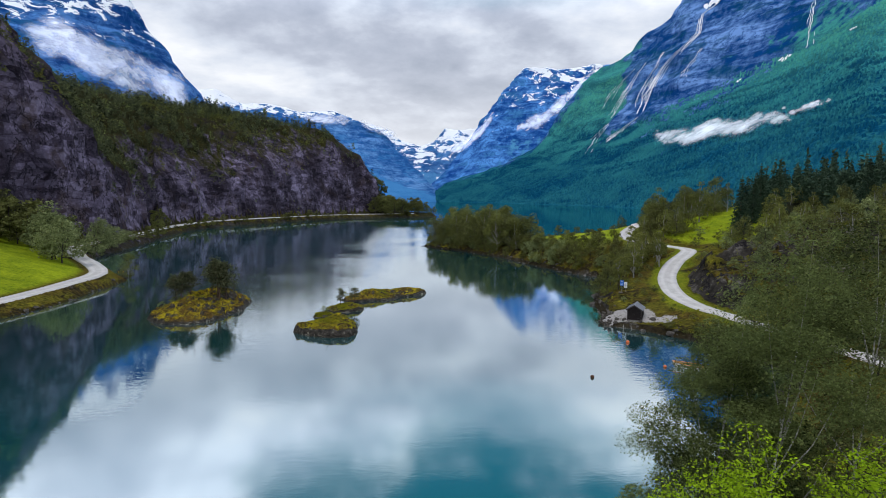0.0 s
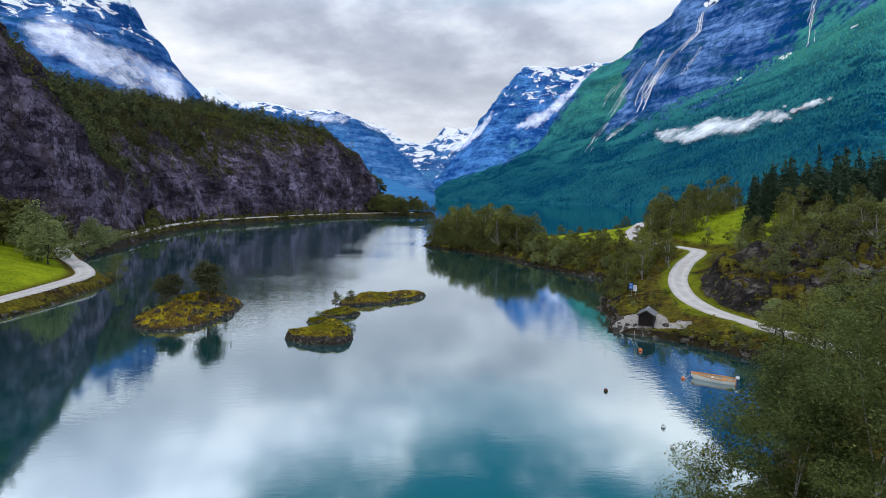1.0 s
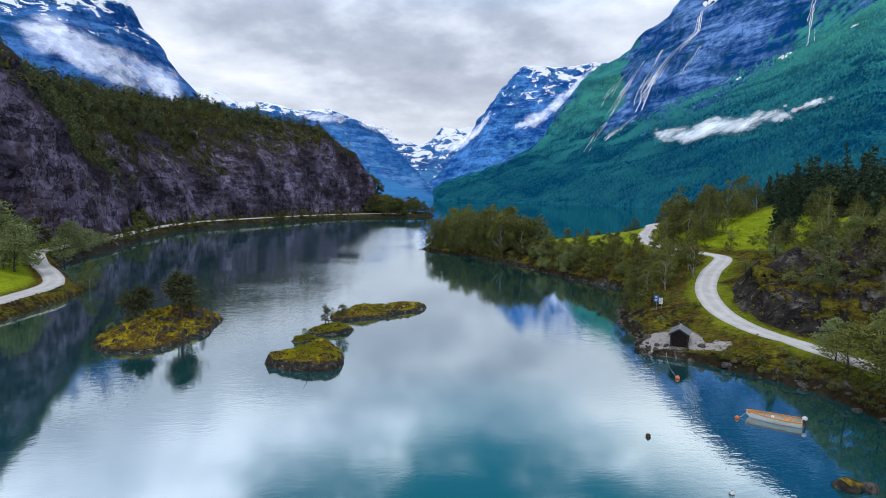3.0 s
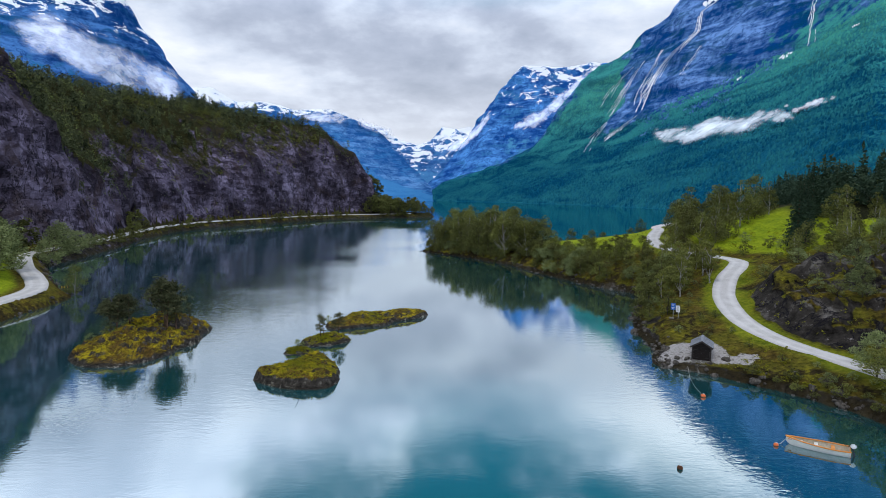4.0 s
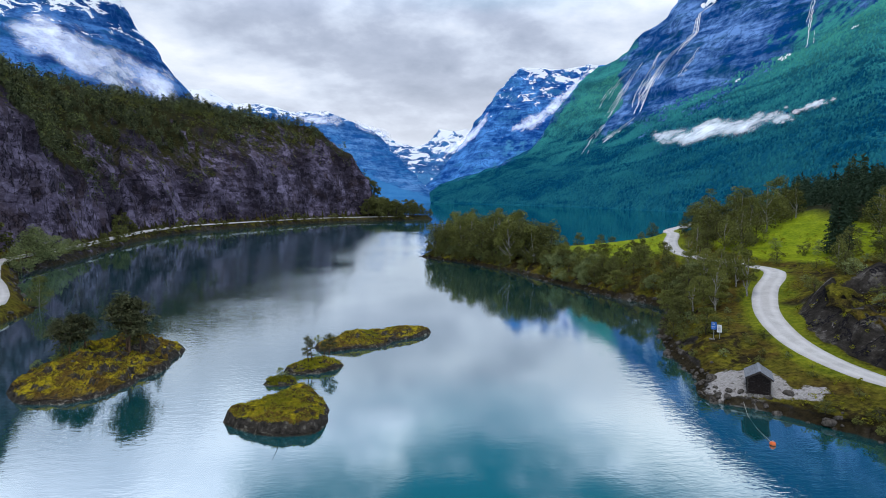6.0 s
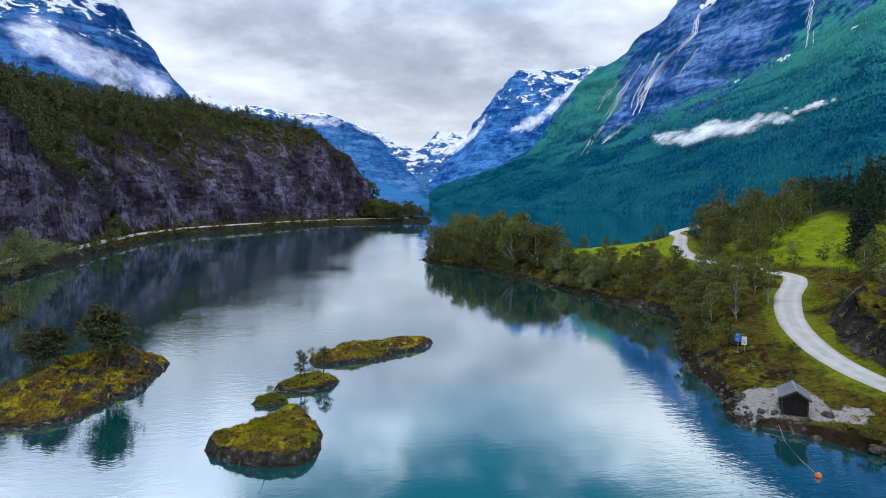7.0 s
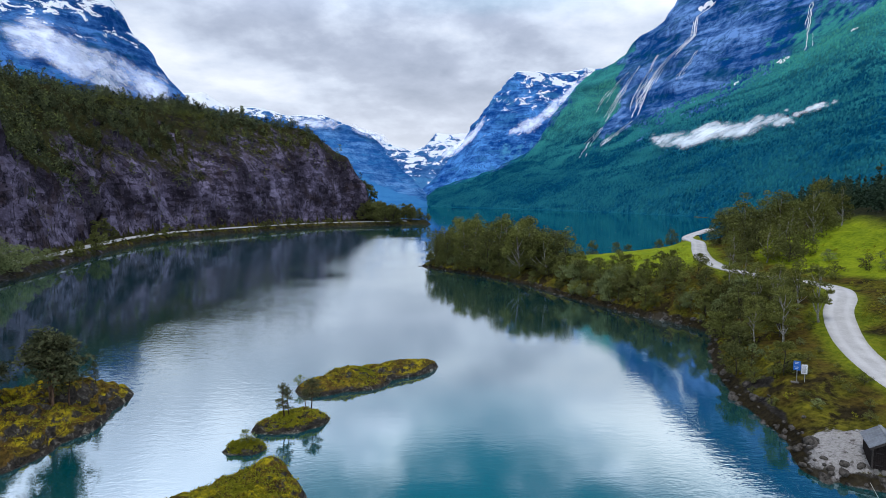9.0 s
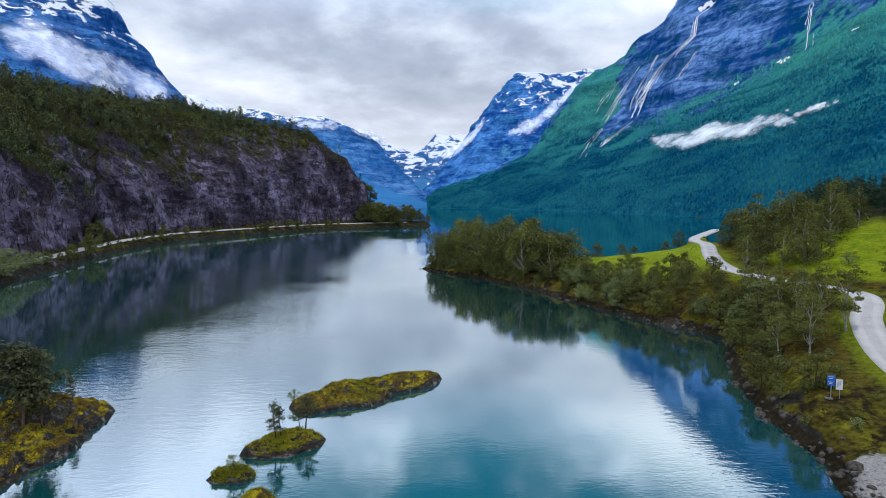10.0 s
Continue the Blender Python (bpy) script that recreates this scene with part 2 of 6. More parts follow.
def water_material():
    k = Mat("lake_water")
    nt = k.nt
    nt.nodes.remove(k.bsdf)
    calm = k.noise(0.012, 3, 0.5, k.coords((1, 0.6, 1)))
    # a breeze ruffles the middle of the lake, near and far
    def breeze(x, y, rx, ry):
        off, mp = nt.nodes.new("ShaderNodeVectorMath"), nt.nodes.new("ShaderNodeMapping")
        off.operation = "DISTANCE"
        mp.inputs["Scale"].default_value = (1 / rx, 1 / ry, 1)
        k.put(mp.inputs[0], k.coords())
        k.put(off.inputs[0], mp.outputs[0])
        off.inputs[1].default_value = (x / rx, y / ry, 0)
        return k.step(k.math("ADD", off.outputs["Value"], k.math("MULTIPLY", k.noise(0.03, 4), 0.9)), 1.6, 0.9)

    near_air, far_air, bank_air = breeze(-22, 140, 20, 80), breeze(-22, 340, 44, 190), breeze(30, 84, 11, 34)
    windy = k.math("ADD", k.math("MULTIPLY", near_air, 0.7), k.math("ADD", k.math("MULTIPLY", bank_air, 0.32), k.math("MULTIPLY", far_air, 0.9)))
    wave = k.math("MULTIPLY", k.noise(0.55, 3, 0.5, k.coords((1, 2.2, 1)), 0.3), 1.0)
    rip = k.math("MULTIPLY", k.noise(2.0, 2, 0.5, k.coords((1, 1.8, 1))), 0.55)
    h = k.math("MULTIPLY", k.math("ADD", wave, rip), k.math("ADD", k.math("MULTIPLY", k.step(calm, 0.48, 0.6), 0.2), k.math("ADD", windy, 0.12)))
    b = nt.nodes.new("ShaderNodeBump")
    b.inputs["Strength"].default_value, b.inputs["Distance"].default_value = 0.22, 0.09
    k.put(b.inputs["Height"], h)
    # normals tilted to -y in the breezy water, to mirror higher, brighter sky
    lean, add, unit = nt.nodes.new("ShaderNodeCombineXYZ"), nt.nodes.new("ShaderNodeVectorMath"), nt.nodes.new("ShaderNodeVectorMath")
    k.put(lean.inputs[1], k.math("MULTIPLY", k.math("ADD", k.math("MULTIPLY", near_air, 0.25), far_air), -0.032))
    add.operation, unit.operation = "ADD", "NORMALIZE"
    k.put(add.inputs[0], b.outputs[0]), k.put(add.inputs[1], lean.outputs[0]), k.put(unit.inputs[0], add.outputs[0])
    tint = k.ramp(k.noise(0.02, 3), (0.35, (0.0, 0.064, 0.072)), (0.65, (0.0, 0.080, 0.094)))
    body = nt.nodes.new("ShaderNodeBsdfDiffuse")
    k.put(body.inputs[0], tint)
    shine = nt.nodes.new("ShaderNodeBsdfGlossy")
    k.put(shine.inputs[0], (0.92, 0.98, 1.0)), k.put(shine.inputs["Roughness"], 0.045)
    k.put(shine.inputs["Normal"], unit.outputs[0])
    fr = nt.nodes.new("ShaderNodeFresnel")
    fr.inputs[0].default_value = 1.6
    k.put(fr.inputs["Normal"], b.outputs[0])
    mixed = nt.nodes.new("ShaderNodeMixShader")
    k.put(mixed.inputs[0], k.math("MINIMUM", k.math("MULTIPLY", k.math("POWER", fr.outputs[0], 0.72), 1.68), 0.82))
    k.put(mixed.inputs[1], body.outputs[0]), k.put(mixed.inputs[2], shine.outputs[0])
    k.put(k.out.inputs[0], mixed.outputs[0])
    return k.m


def ground_material():
    k = Mat("shore_ground")
    fine, mid, big = k.noise(1.6, 6, 0.65), k.noise(0.22, 5), k.noise(0.05, 4)
    heath = k.mix(k.step(mid, 0.38, 0.62), k.ramp(fine, (0.3, (0.022, 0.024, 0.005)), (0.7, (0.185, 0.165, 0.020))),
                  k.ramp(fine, (0.3, (0.020, 0.015, 0.006)), (0.7, (0.14, 0.098, 0.020))))
    moss = k.ramp(fine, (0.3, (0.10, 0.098, 0.008)), (0.7, (0.33, 0.29, 0.02)))
    peat = k.ramp(fine, (0.3, (0.010, 0.008, 0.005)), (0.7, (0.05, 0.038, 0.016)))
    heath = k.mix(k.math("MULTIPLY", k.step(k.noise(0.35, 6, 0.65), 0.54, 0.68), 0.6), heath, moss)
    heath = k.mix(k.step(k.noise(0.16, 7, 0.7, None, 0.4), 0.52, 0.60), heath, peat)
    meadow = k.ramp(k.math("ADD", k.math("MULTIPLY", fine, 0.5), k.math("MULTIPLY", mid, 0.5)),
                    (0.36, (0.12, 0.19, 0.008)), (0.62, (0.36, 0.44, 0.016)))
    turn = k.nt.nodes.new("ShaderNodeMapping")
    turn.inputs["Rotation"].default_value, turn.inputs["Scale"].default_value = (radians(38), radians(14), 0), (0.5, 0.45, 1.2)
    k.put(turn.inputs[0], k.coords())
    beds = k.noise(0.22, 7, 0.68, turn.outputs[0], 0.5)
    streak = k.math("ADD", k.math("MULTIPLY", k.noise(0.06, 5, 0.6), 0.36), k.math("MULTIPLY", k.noise(0.4, 9, 0.75, None, 0.4), 0.34))
    streak = k.math("ADD", streak, k.math("MULTIPLY", beds, 0.30))
    rock = k.ramp(streak, (0.43, (0.010, 0.008, 0.013)), (0.50, (0.088, 0.072, 0.110)), (0.585, (0.32, 0.275, 0.39)))
    block = k.cells(0.30, turn.outputs[0], "F1", "Color")
    rock = k.mix(k.step(block, 0.25, 0.75), k.mix(0.4, rock, (0.016, 0.012, 0.018)), k.mix(0.3, rock, (0.26, 0.22, 0.32)))
    joint = k.cells(0.30, turn.outputs[0], "DISTANCE_TO_EDGE")
    rock = k.mix(k.math("MULTIPLY", k.step(joint, 0.05, 0.0), 0.35), rock, (0.010, 0.008, 0.012))
    rust = k.ramp(fine, (0.3, (0.022, 0.013, 0.012)), (0.7, (0.085, 0.055, 0.038)))
    rock = k.mix(k.math("MULTIPLY", k.step(k.noise(0.09, 5), 0.5, 0.68), 0.6), rock, rust)
    rock = k.mix(k.step(k.noise(0.028, 4, 0.55, k.coords((1, 1, 0.5))), 0.42, 0.56), k.mix(0.7, rock, (0.012, 0.009, 0.012)), rock)
    turf = k.ramp(fine, (0.3, (0.010, 0.010, 0.005)), (0.7, (0.062, 0.056, 0.022)))
    rock = k.mix(k.math("MULTIPLY", k.step(k.math("ADD", k.up(), k.math("MULTIPLY", k.math("SUBTRACT", k.noise(0.25, 6, 0.65), 0.5), 1.4)), 0.58, 0.78), 0.85), rock, turf)
    bank_rock = k.ramp(streak, (0.43, (0.007, 0.006, 0.005)), (0.52, (0.05, 0.044, 0.038)), (0.60, (0.24, 0.22, 0.20)))
    rock = k.mix(k.attr("bank"), rock, bank_rock)
    crack = k.step(k.math("ABSOLUTE", k.math("SUBTRACT", k.noise(0.13, 7, 0.65, k.coords((1, 1, 0.6)), 0.3), 0.5)), 0.0, 0.022)
    rock = k.mix(crack, (0.012, 0.011, 0.015), rock)
    rock = k.mix(k.math("MULTIPLY", k.step(k.noise(0.7, 5, 0.7), 0.64, 0.70), 0.5), rock, (0.42, 0.38, 0.38))
    # forest floor near black: shade between the trees is put into its colour
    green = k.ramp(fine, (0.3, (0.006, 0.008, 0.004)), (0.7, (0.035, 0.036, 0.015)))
    gravel = k.ramp(k.noise(5.0, 4, 0.7), (0.3, (0.27, 0.25, 0.24)), (0.7, (0.52, 0.49, 0.47)))
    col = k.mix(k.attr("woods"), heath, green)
    col = k.mix(k.attr("meadow"), col, meadow)
    edge = k.math("ADD", k.attr("rock"), k.math("MULTIPLY", k.math("SUBTRACT", k.noise(0.3, 6, 0.65), 0.5), 1.1))
    col = k.mix(k.step(edge, 0.4, 0.6), col, rock)
    stony = k.math("ADD", k.attr("gravel"), k.math("MULTIPLY", k.math("SUBTRACT", k.noise(0.9, 6, 0.7), 0.5), 1.5))
    gravel = k.mix(k.step(k.noise(1.6, 6, 0.7), 0.52, 0.66), gravel, (0.13, 0.115, 0.10))
    col = k.mix(k.step(stony, 0.42, 0.62), col, gravel)
    # waterline band: wet peat, with the bank edge's shade put into its colour
    edge_dark = k.step(k.math("ADD", k.attr("wet"), k.math("MULTIPLY", k.math("SUBTRACT", k.noise(0.8, 6, 0.7), 0.5), 1.3)), 0.45, 0.7)
    col = k.mix(k.math("MULTIPLY", edge_dark, 0.85), col, peat)
    k.set(Base_Color=col, Roughness=0.92)
    k.put(k.bsdf.inputs["Specular IOR Level"], 0.03)
    k.bump(k.math("ADD", k.math("MULTIPLY", k.math("ADD", streak, k.math("MULTIPLY", block, 0.35)), k.attr("rock")), k.math("MULTIPLY", fine, 0.3)), 1.0, 1.5)
    return k.m


def islet_material():
    k = Mat("mossy_rock")
    fine, mid = k.noise(2.6, 6, 0.65), k.noise(0.6, 4)
    moss = k.mix(k.step(mid, 0.42, 0.6), k.ramp(fine, (0.3, (0.12, 0.10, 0.006)), (0.7, (0.58, 0.46, 0.016))),
                 k.ramp(fine, (0.3, (0.035, 0.024, 0.008)), (0.7, (0.17, 0.105, 0.022))))
    rock = k.ramp(k.noise(1.8, 6, 0.7), (0.32, (0.012, 0.011, 0.010)), (0.55, (0.055, 0.048, 0.04)), (0.75, (0.22, 0.2, 0.17)))
    mask = k.math("ADD", k.up(), k.math("MULTIPLY", k.math("SUBTRACT", k.noise(1.3, 5), 0.5), 0.8))
    high = k.step(k.math("ADD", k.height(), k.math("MULTIPLY", k.noise(0.9, 4), 0.6)), 0.45, 1.0)
    patch = k.noise(0.9, 6, 0.7, None, 0.4)
    moss = k.mix(k.math("MULTIPLY", k.step(patch, 0.44, 0.57), 0.92), moss, k.ramp(fine, (0.3, (0.020, 0.016, 0.006)), (0.7, (0.11, 0.075, 0.02))))
    moss = k.mix(k.math("MULTIPLY", k.step(k.noise(0.16, 4, 0.6), 0.47, 0.58), 0.6), moss, k.ramp(fine, (0.3, (0.03, 0.02, 0.007)), (0.7, (0.20, 0.12, 0.028))))
    k.set(Base_Color=k.mix(k.math("MULTIPLY", k.step(mask, 0.66, 0.86), high), rock, moss), Roughness=0.9, Specular_IOR_Level=0.04)
    k.bump(fine, 0.8, 0.35)
    return k.m


def mountain_material(name, rock_dark, rock_light, wood_dark, wood_light, snow_from, snow_full, high_dark=9000.0, ragged=4.2):
    """Rock above, forest below (by the attribute woods), snow by height and flatness."""
    k = Mat(name)
    big, mid, fine = k.noise(0.004, 6), k.noise(0.018, 7, 0.65), k.noise(0.07, 5, 0.7)
    strata = k.math("ADD", k.math("MULTIPLY", k.noise(0.005, 6, 0.6), 0.5), k.math("MULTIPLY", k.noise(0.03, 9, 0.74, k.coords((1, 1, 0.75)), 0.3), 0.5))
    turn = k.nt.nodes.new("ShaderNodeMapping")
    turn.inputs["Rotation"].default_value, turn.inputs["Scale"].default_value = (radians(10), radians(-16), 0), (0.3, 0.3, 1.5)
    k.put(turn.inputs[0], k.coords())
    beds = k.noise(0.022, 8, 0.66, turn.outputs[0], 0.4)
    strata = k.math("ADD", k.math("MULTIPLY", strata, 0.55), k.math("MULTIPLY", beds, 0.45))
    half = tuple(0.62 * a + 0.38 * b for a, b in zip(rock_dark, rock_light))
    rock = k.ramp(strata, (0.455, rock_dark), (0.505, half), (0.56, rock_light))
    ledge = k.math("MULTIPLY", k.step(k.noise(0.016, 7, 0.65, turn.outputs[0], 0.3), 0.47, 0.55), k.step(k.noise(0.006, 5, 0.6), 0.45, 0.56))
    rock = k.mix(k.math("MULTIPLY", ledge, 0.75), rock, wood_dark)
    seam = k.step(k.math("ABSOLUTE", k.math("SUBTRACT", k.noise(0.012, 8, 0.7, k.coords((1, 1, 0.8)), 0.3), 0.5)), 0.0, 0.018)
    rock = k.mix(seam, rock_dark, rock)
    tops = k.cells(0.17)
    lines = k.noise(0.013, 8, 0.62, k.coords((0.3, 0.3, 1.25)), 0.9)
    wood = k.ramp(k.math("ADD", k.math("MULTIPLY", tops, 0.2), k.math("ADD", k.math("MULTIPLY", mid, 0.3), k.math("MULTIPLY", lines, 0.5))), (0.43, wood_dark), (0.55, wood_light))
    wood = k.mix(k.step(big, 0.38, 0.62), k.mix(0.45, wood, wood_dark), wood)
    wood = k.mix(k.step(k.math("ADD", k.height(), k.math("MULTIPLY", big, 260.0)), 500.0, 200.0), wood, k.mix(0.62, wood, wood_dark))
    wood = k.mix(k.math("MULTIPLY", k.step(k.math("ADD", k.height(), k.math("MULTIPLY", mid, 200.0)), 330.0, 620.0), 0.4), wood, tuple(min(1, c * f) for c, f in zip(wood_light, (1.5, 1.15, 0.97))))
    rock = k.mix(k.math("MULTIPLY", k.step(k.noise(0.03, 8, 0.72, k.coords((1, 1, 0.6)), 0.4), 0.5, 0.62), 0.22), rock, rock_light)
    mask = k.math("ADD", k.attr("woods"), k.math("ADD", k.math("MULTIPLY", k.math("SUBTRACT", mid, 0.5), 1.3), k.math("MULTIPLY", k.math("SUBTRACT", big, 0.5), 1.6)))
    col = k.mix(k.step(mask, 0.42, 0.58), rock, wood)
    # crest above high_dark is darkened to darken its mirror image in the lake
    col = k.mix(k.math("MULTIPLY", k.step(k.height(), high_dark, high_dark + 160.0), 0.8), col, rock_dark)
    level = k.math("DIVIDE", k.math("SUBTRACT", k.height(), snow_from), snow_full - snow_from)
    cover = k.math("ADD", k.math("ADD", level, k.math("MULTIPLY", k.math("SUBTRACT", k.noise(0.014, 9, 0.7, k.coords((1, 1, 1.6)), 0.6), 0.5), ragged)),
                   k.math("MULTIPLY", k.math("SUBTRACT", k.up(), 0.6), 1.0))
    snow = k.step(cover, 0.62, 0.74)
    col = k.mix(snow, col, (0.86, 0.89, 0.93))
    k.set(Base_Color=col, Roughness=0.95)
    k.put(k.bsdf.inputs["Specular IOR Level"], 0.0)
    k.bump(k.math("ADD", k.math("MULTIPLY", strata, 1.3), k.math("ADD", k.math("MULTIPLY", fine, 0.35), k.math("MULTIPLY", tops, -0.3))), 0.8, 8.0)
    return k.m


def road_material():
    k = Mat("gravel_road")
    fine, mid = k.noise(6.0, 5, 0.7), k.noise(0.5, 4)
    col = k.ramp(k.math("ADD", k.math("MULTIPLY", fine, 0.45), k.math("MULTIPLY", mid, 0.55)), (0.33, (0.40, 0.38, 0.365)), (0.66, (0.62, 0.60, 0.585)))
    track = k.step(k.math("ABSOLUTE", k.math("SUBTRACT", k.math("ABSOLUTE", k.attr("across")), 0.5)), 0.28, 0.05)
    col = k.mix(k.math("MULTIPLY", track, 0.35), col, (0.68, 0.66, 0.65))
    k.set(Base_Color=col, Roughness=0.95, Specular_IOR_Level=0.05).bump(fine, 0.5, 0.03)
    return k.m


def leaf_material(name, dark, light, tip, patch=0.0, pale=(0, 0, 0), sheer=0.12):
    k = Mat(name)
    base = k.ramp(k.island(), (0.0, dark), (0.62, light), (1.0, tip))
    base = k.mix(0.55, base, k.ramp(k.each(), (0.0, dark), (1.0, light)))
    base = k.mix(k.step(k.noise(0.5, 3), 0.4, 0.65), base, k.mix(0.5, base, light))
    if patch:
        clump = k.noise(patch, 3, 0.6)
        base = k.mix(k.step(clump, 0.52, 0.70), k.mix(k.step(clump, 0.50, 0.36), base, dark), k.mix(k.island(), base, pale))
    k.set(Base_Color=base, Roughness=0.7)
    k.put(k.bsdf.inputs["Specular IOR Level"], 0.03)
    thru, both = k.nt.nodes.new("ShaderNodeBsdfTranslucent"), k.nt.nodes.new("ShaderNodeMixShader")
    k.put(thru.inputs[0], base), k.put(both.inputs[0], sheer)
    k.put(both.inputs[1], k.bsdf.outputs[0]), k.put(both.inputs[2], thru.outputs[0])
    k.put(k.out.inputs[0], both.outputs[0])
    return k.m


def bark_material(name, dark, light, stretch=(1, 1, 0.25)):
    k = Mat(name)
    n = k.noise(5.0, 6, 0.65, k.coords(stretch))
    k.set(Base_Color=k.ramp(n, (0.35, dark), (0.65, light)), Roughness=0.9, Specular_IOR_Level=0.05).bump(n, 0.6, 0.03)
    return k.m


def plain(name, colour, rough=0.6, vary=0.25, scale=4.0, metal=0.0):
    k = Mat(name)
    dark = tuple(c * (1 - vary) for c in colour)
    n = k.noise(scale, 5, 0.6)
    k.set(Base_Color=k.ramp(n, (0.35, dark), (0.65, colour)), Roughness=rough, Metallic=metal, Specular_IOR_Level=0.5 if rough < 0.6 else 0.1).bump(n, 0.2, 0.01)
    return k.m


WATER, GROUND, MOSSY, ROAD = water_material(), ground_material(), islet_material(), road_material()
BIRCH_LEAF = leaf_material("birch_leaves", (0.012, 0.016, 0.005), (0.2015, 0.2145, 0.0546), (0.429, 0.442, 0.13))
WILLOW_LEAF = leaf_material("willow_leaves", (0.028, 0.038, 0.016), (0.25, 0.2937, 0.1187), (0.45, 0.5, 0.2125))
MAPLE_LEAF = leaf_material("maple_leaves", (0.11, 0.19, 0.008), (0.30, 0.45, 0.014), (0.46, 0.60, 0.03))
NEAR_LEAF = leaf_material("near_birch_leaves", (0.016, 0.024, 0.008), (0.1488, 0.1837, 0.0595), (0.3325, 0.385, 0.1313), sheer=0.35)
PINE_LEAF = leaf_material("pine_needles", (0.018, 0.022, 0.012), (0.104, 0.1118, 0.0546), (0.208, 0.2015, 0.091))
SPRUCE_LEAF = leaf_material("spruce_needles", (0.012, 0.024, 0.018), (0.0468, 0.078, 0.0468), (0.091, 0.1235, 0.065))
WOODS_LEAF = leaf_material("mixed_wood_leaves", (0.008, 0.011, 0.005), (0.1485, 0.1593, 0.0486), (0.3375, 0.351, 0.1148))
CLIFF_LEAF = leaf_material("cliff_needles", (0.016, 0.021, 0.011), (0.115, 0.135, 0.066), (0.22, 0.25, 0.12), 0.11, (0.26, 0.30, 0.085))
BIRCH_BARK = bark_material("birch_bark", (0.10, 0.09, 0.08), (0.52, 0.50, 0.46), (1, 1, 2.5))
PINE_BARK = bark_material("pine_bark", (0.04, 0.028, 0.02), (0.16, 0.10, 0.065))
GREY_BARK = bark_material("grey_bark", (0.03, 0.027, 0.023), (0.09, 0.08, 0.068))

# ---- the lake, the shores and the roads in plan ----
LEFT_SHORE = [(-95, -80), (-78, 30), (-66, 80), (-64, 102), (-61.5, 113), (-62.5, 131), (-63, 148), (-72, 160), (-80, 172), (-89, 187), (-96, 200), (-99, 213), (-99, 226),
              (-103, 256), (-113, 310), (-117, 360), (-112, 410), (-99, 440), (-72, 505), (-38, 562), (0, 592), (40, 622),
              (52, 640), (45, 670), (0, 760), (-60, 1000), (-100, 1600), (100, 3200), (300, 4300)]
RIGHT_SHORE = [(560, 3600), (620, 2600), (640, 1700), (620, 1200), (430, 700), (260, 420), (170, 310), (120, 262), (95, 238),
               (70, 240), (45, 255), (22, 262), (14, 249), (16, 243), (29, 222), (38, 203), (41, 190), (45.5, 172), (50, 156),
               (54, 148), (55.5, 142), (49, 133), (43.5, 121), (39, 110), (37.5, 103), (36.5, 98), (33.5, 93), (34.3, 91),
               (37, 89), (41, 84.5), (46, 76), (47.5, 70), (46.5, 64), (41, 58), (34, 51), (26, 43.5), (17, 35), (11, 26),
               (8, 14), (8, 0), (14, -80)]
LAKE = LEFT_SHORE + RIGHT_SHORE
ROAD_RIGHT = [(62, -60, 6), (54, 30, 4), (53, 60, 3), (52.2, 83, 2.6), (50.5, 90, 2.9), (50.1, 96, 3.3), (51.2, 103, 4.0),
              (55, 112.6, 5.2), (61.5, 122.5, 6.8), (67.5, 129, 8.2), (70.6, 134.5, 8.6), (70.3, 142, 8.7), (67.6, 155, 8.8),
              (69, 167, 9.5), (75, 181, 10.4), (88, 205, 11), (110, 250, 10), (160, 320, 10)]
ROAD_LEFT = [(-76, 40, 1.8), (-70, 95, 1.6), (-67.8, 117.6, 1.8), (-67.4, 130.5, 2.0), (-67.4, 140, 2.2), (-69.8, 147.5, 2.4),
             (-77.7, 160.2, 2.7), (-86, 172, 3.0), (-95, 187, 3.3), (-102, 200, 3.3), (-105.5, 217, 3.3), (-109, 256, 3.2), (-117, 310, 3.4),
             (-121, 360, 3.6), (-116, 411, 3.8), (-102, 445, 4), (-75, 511, 4), (-40, 569, 4), (-3, 599, 4), (25, 622, 4)]
FOOT_LEFT = [(-190, -80), (-165, 60), (-150, 120), (-134, 175), (-118, 225), (-114, 256), (-121, 310), (-125, 360), (-120, 412),
             (-105, 448), (-78, 515), (-43, 574), (-14, 604), (-6, 640), (-20, 700)]
CREST = [104, 106, 108, 102, 99, 91, 85, 88, 92, 92, 92, 88, 74, 40, 18]
EASE = [20, 20, 20, 20, 24, 36, 44, 46, 44, 40, 32, 24, 22, 22, 22]


WOOD_AT, WOOD_FROM = [0, 4.6, 5.3, 6, 7, 8.5, 9.5, 12, 14], [0.82, 0.78, 0.25, 0.22, 0.36, 0.58, 0.78, 0.84, 0.1]


def curved(line, steps=8):
    """The polyline, rounded."""
    p = np.array(line, float)
    q = np.vstack([2 * p[0] - p[1], p, 2 * p[-1] - p[-2]])
    out = []
    for i in range(1, len(q) - 2):
        for t in np.arange(steps) / steps:
            a, b, c, d = q[i - 1], q[i], q[i + 1], q[i + 2]
            out.append(0.5 * (2 * b + (c - a) * t + (2 * a - 5 * b + 4 * c - d) * t * t + (3 * b - a - 3 * c + d) * t ** 3))
    return np.array(out + [p[-1]])


def shore_distance(x, y):
    d, _, _ = to_line(x, y, LAKE)
    return np.where(inside(x, y, LAKE), -d, d)


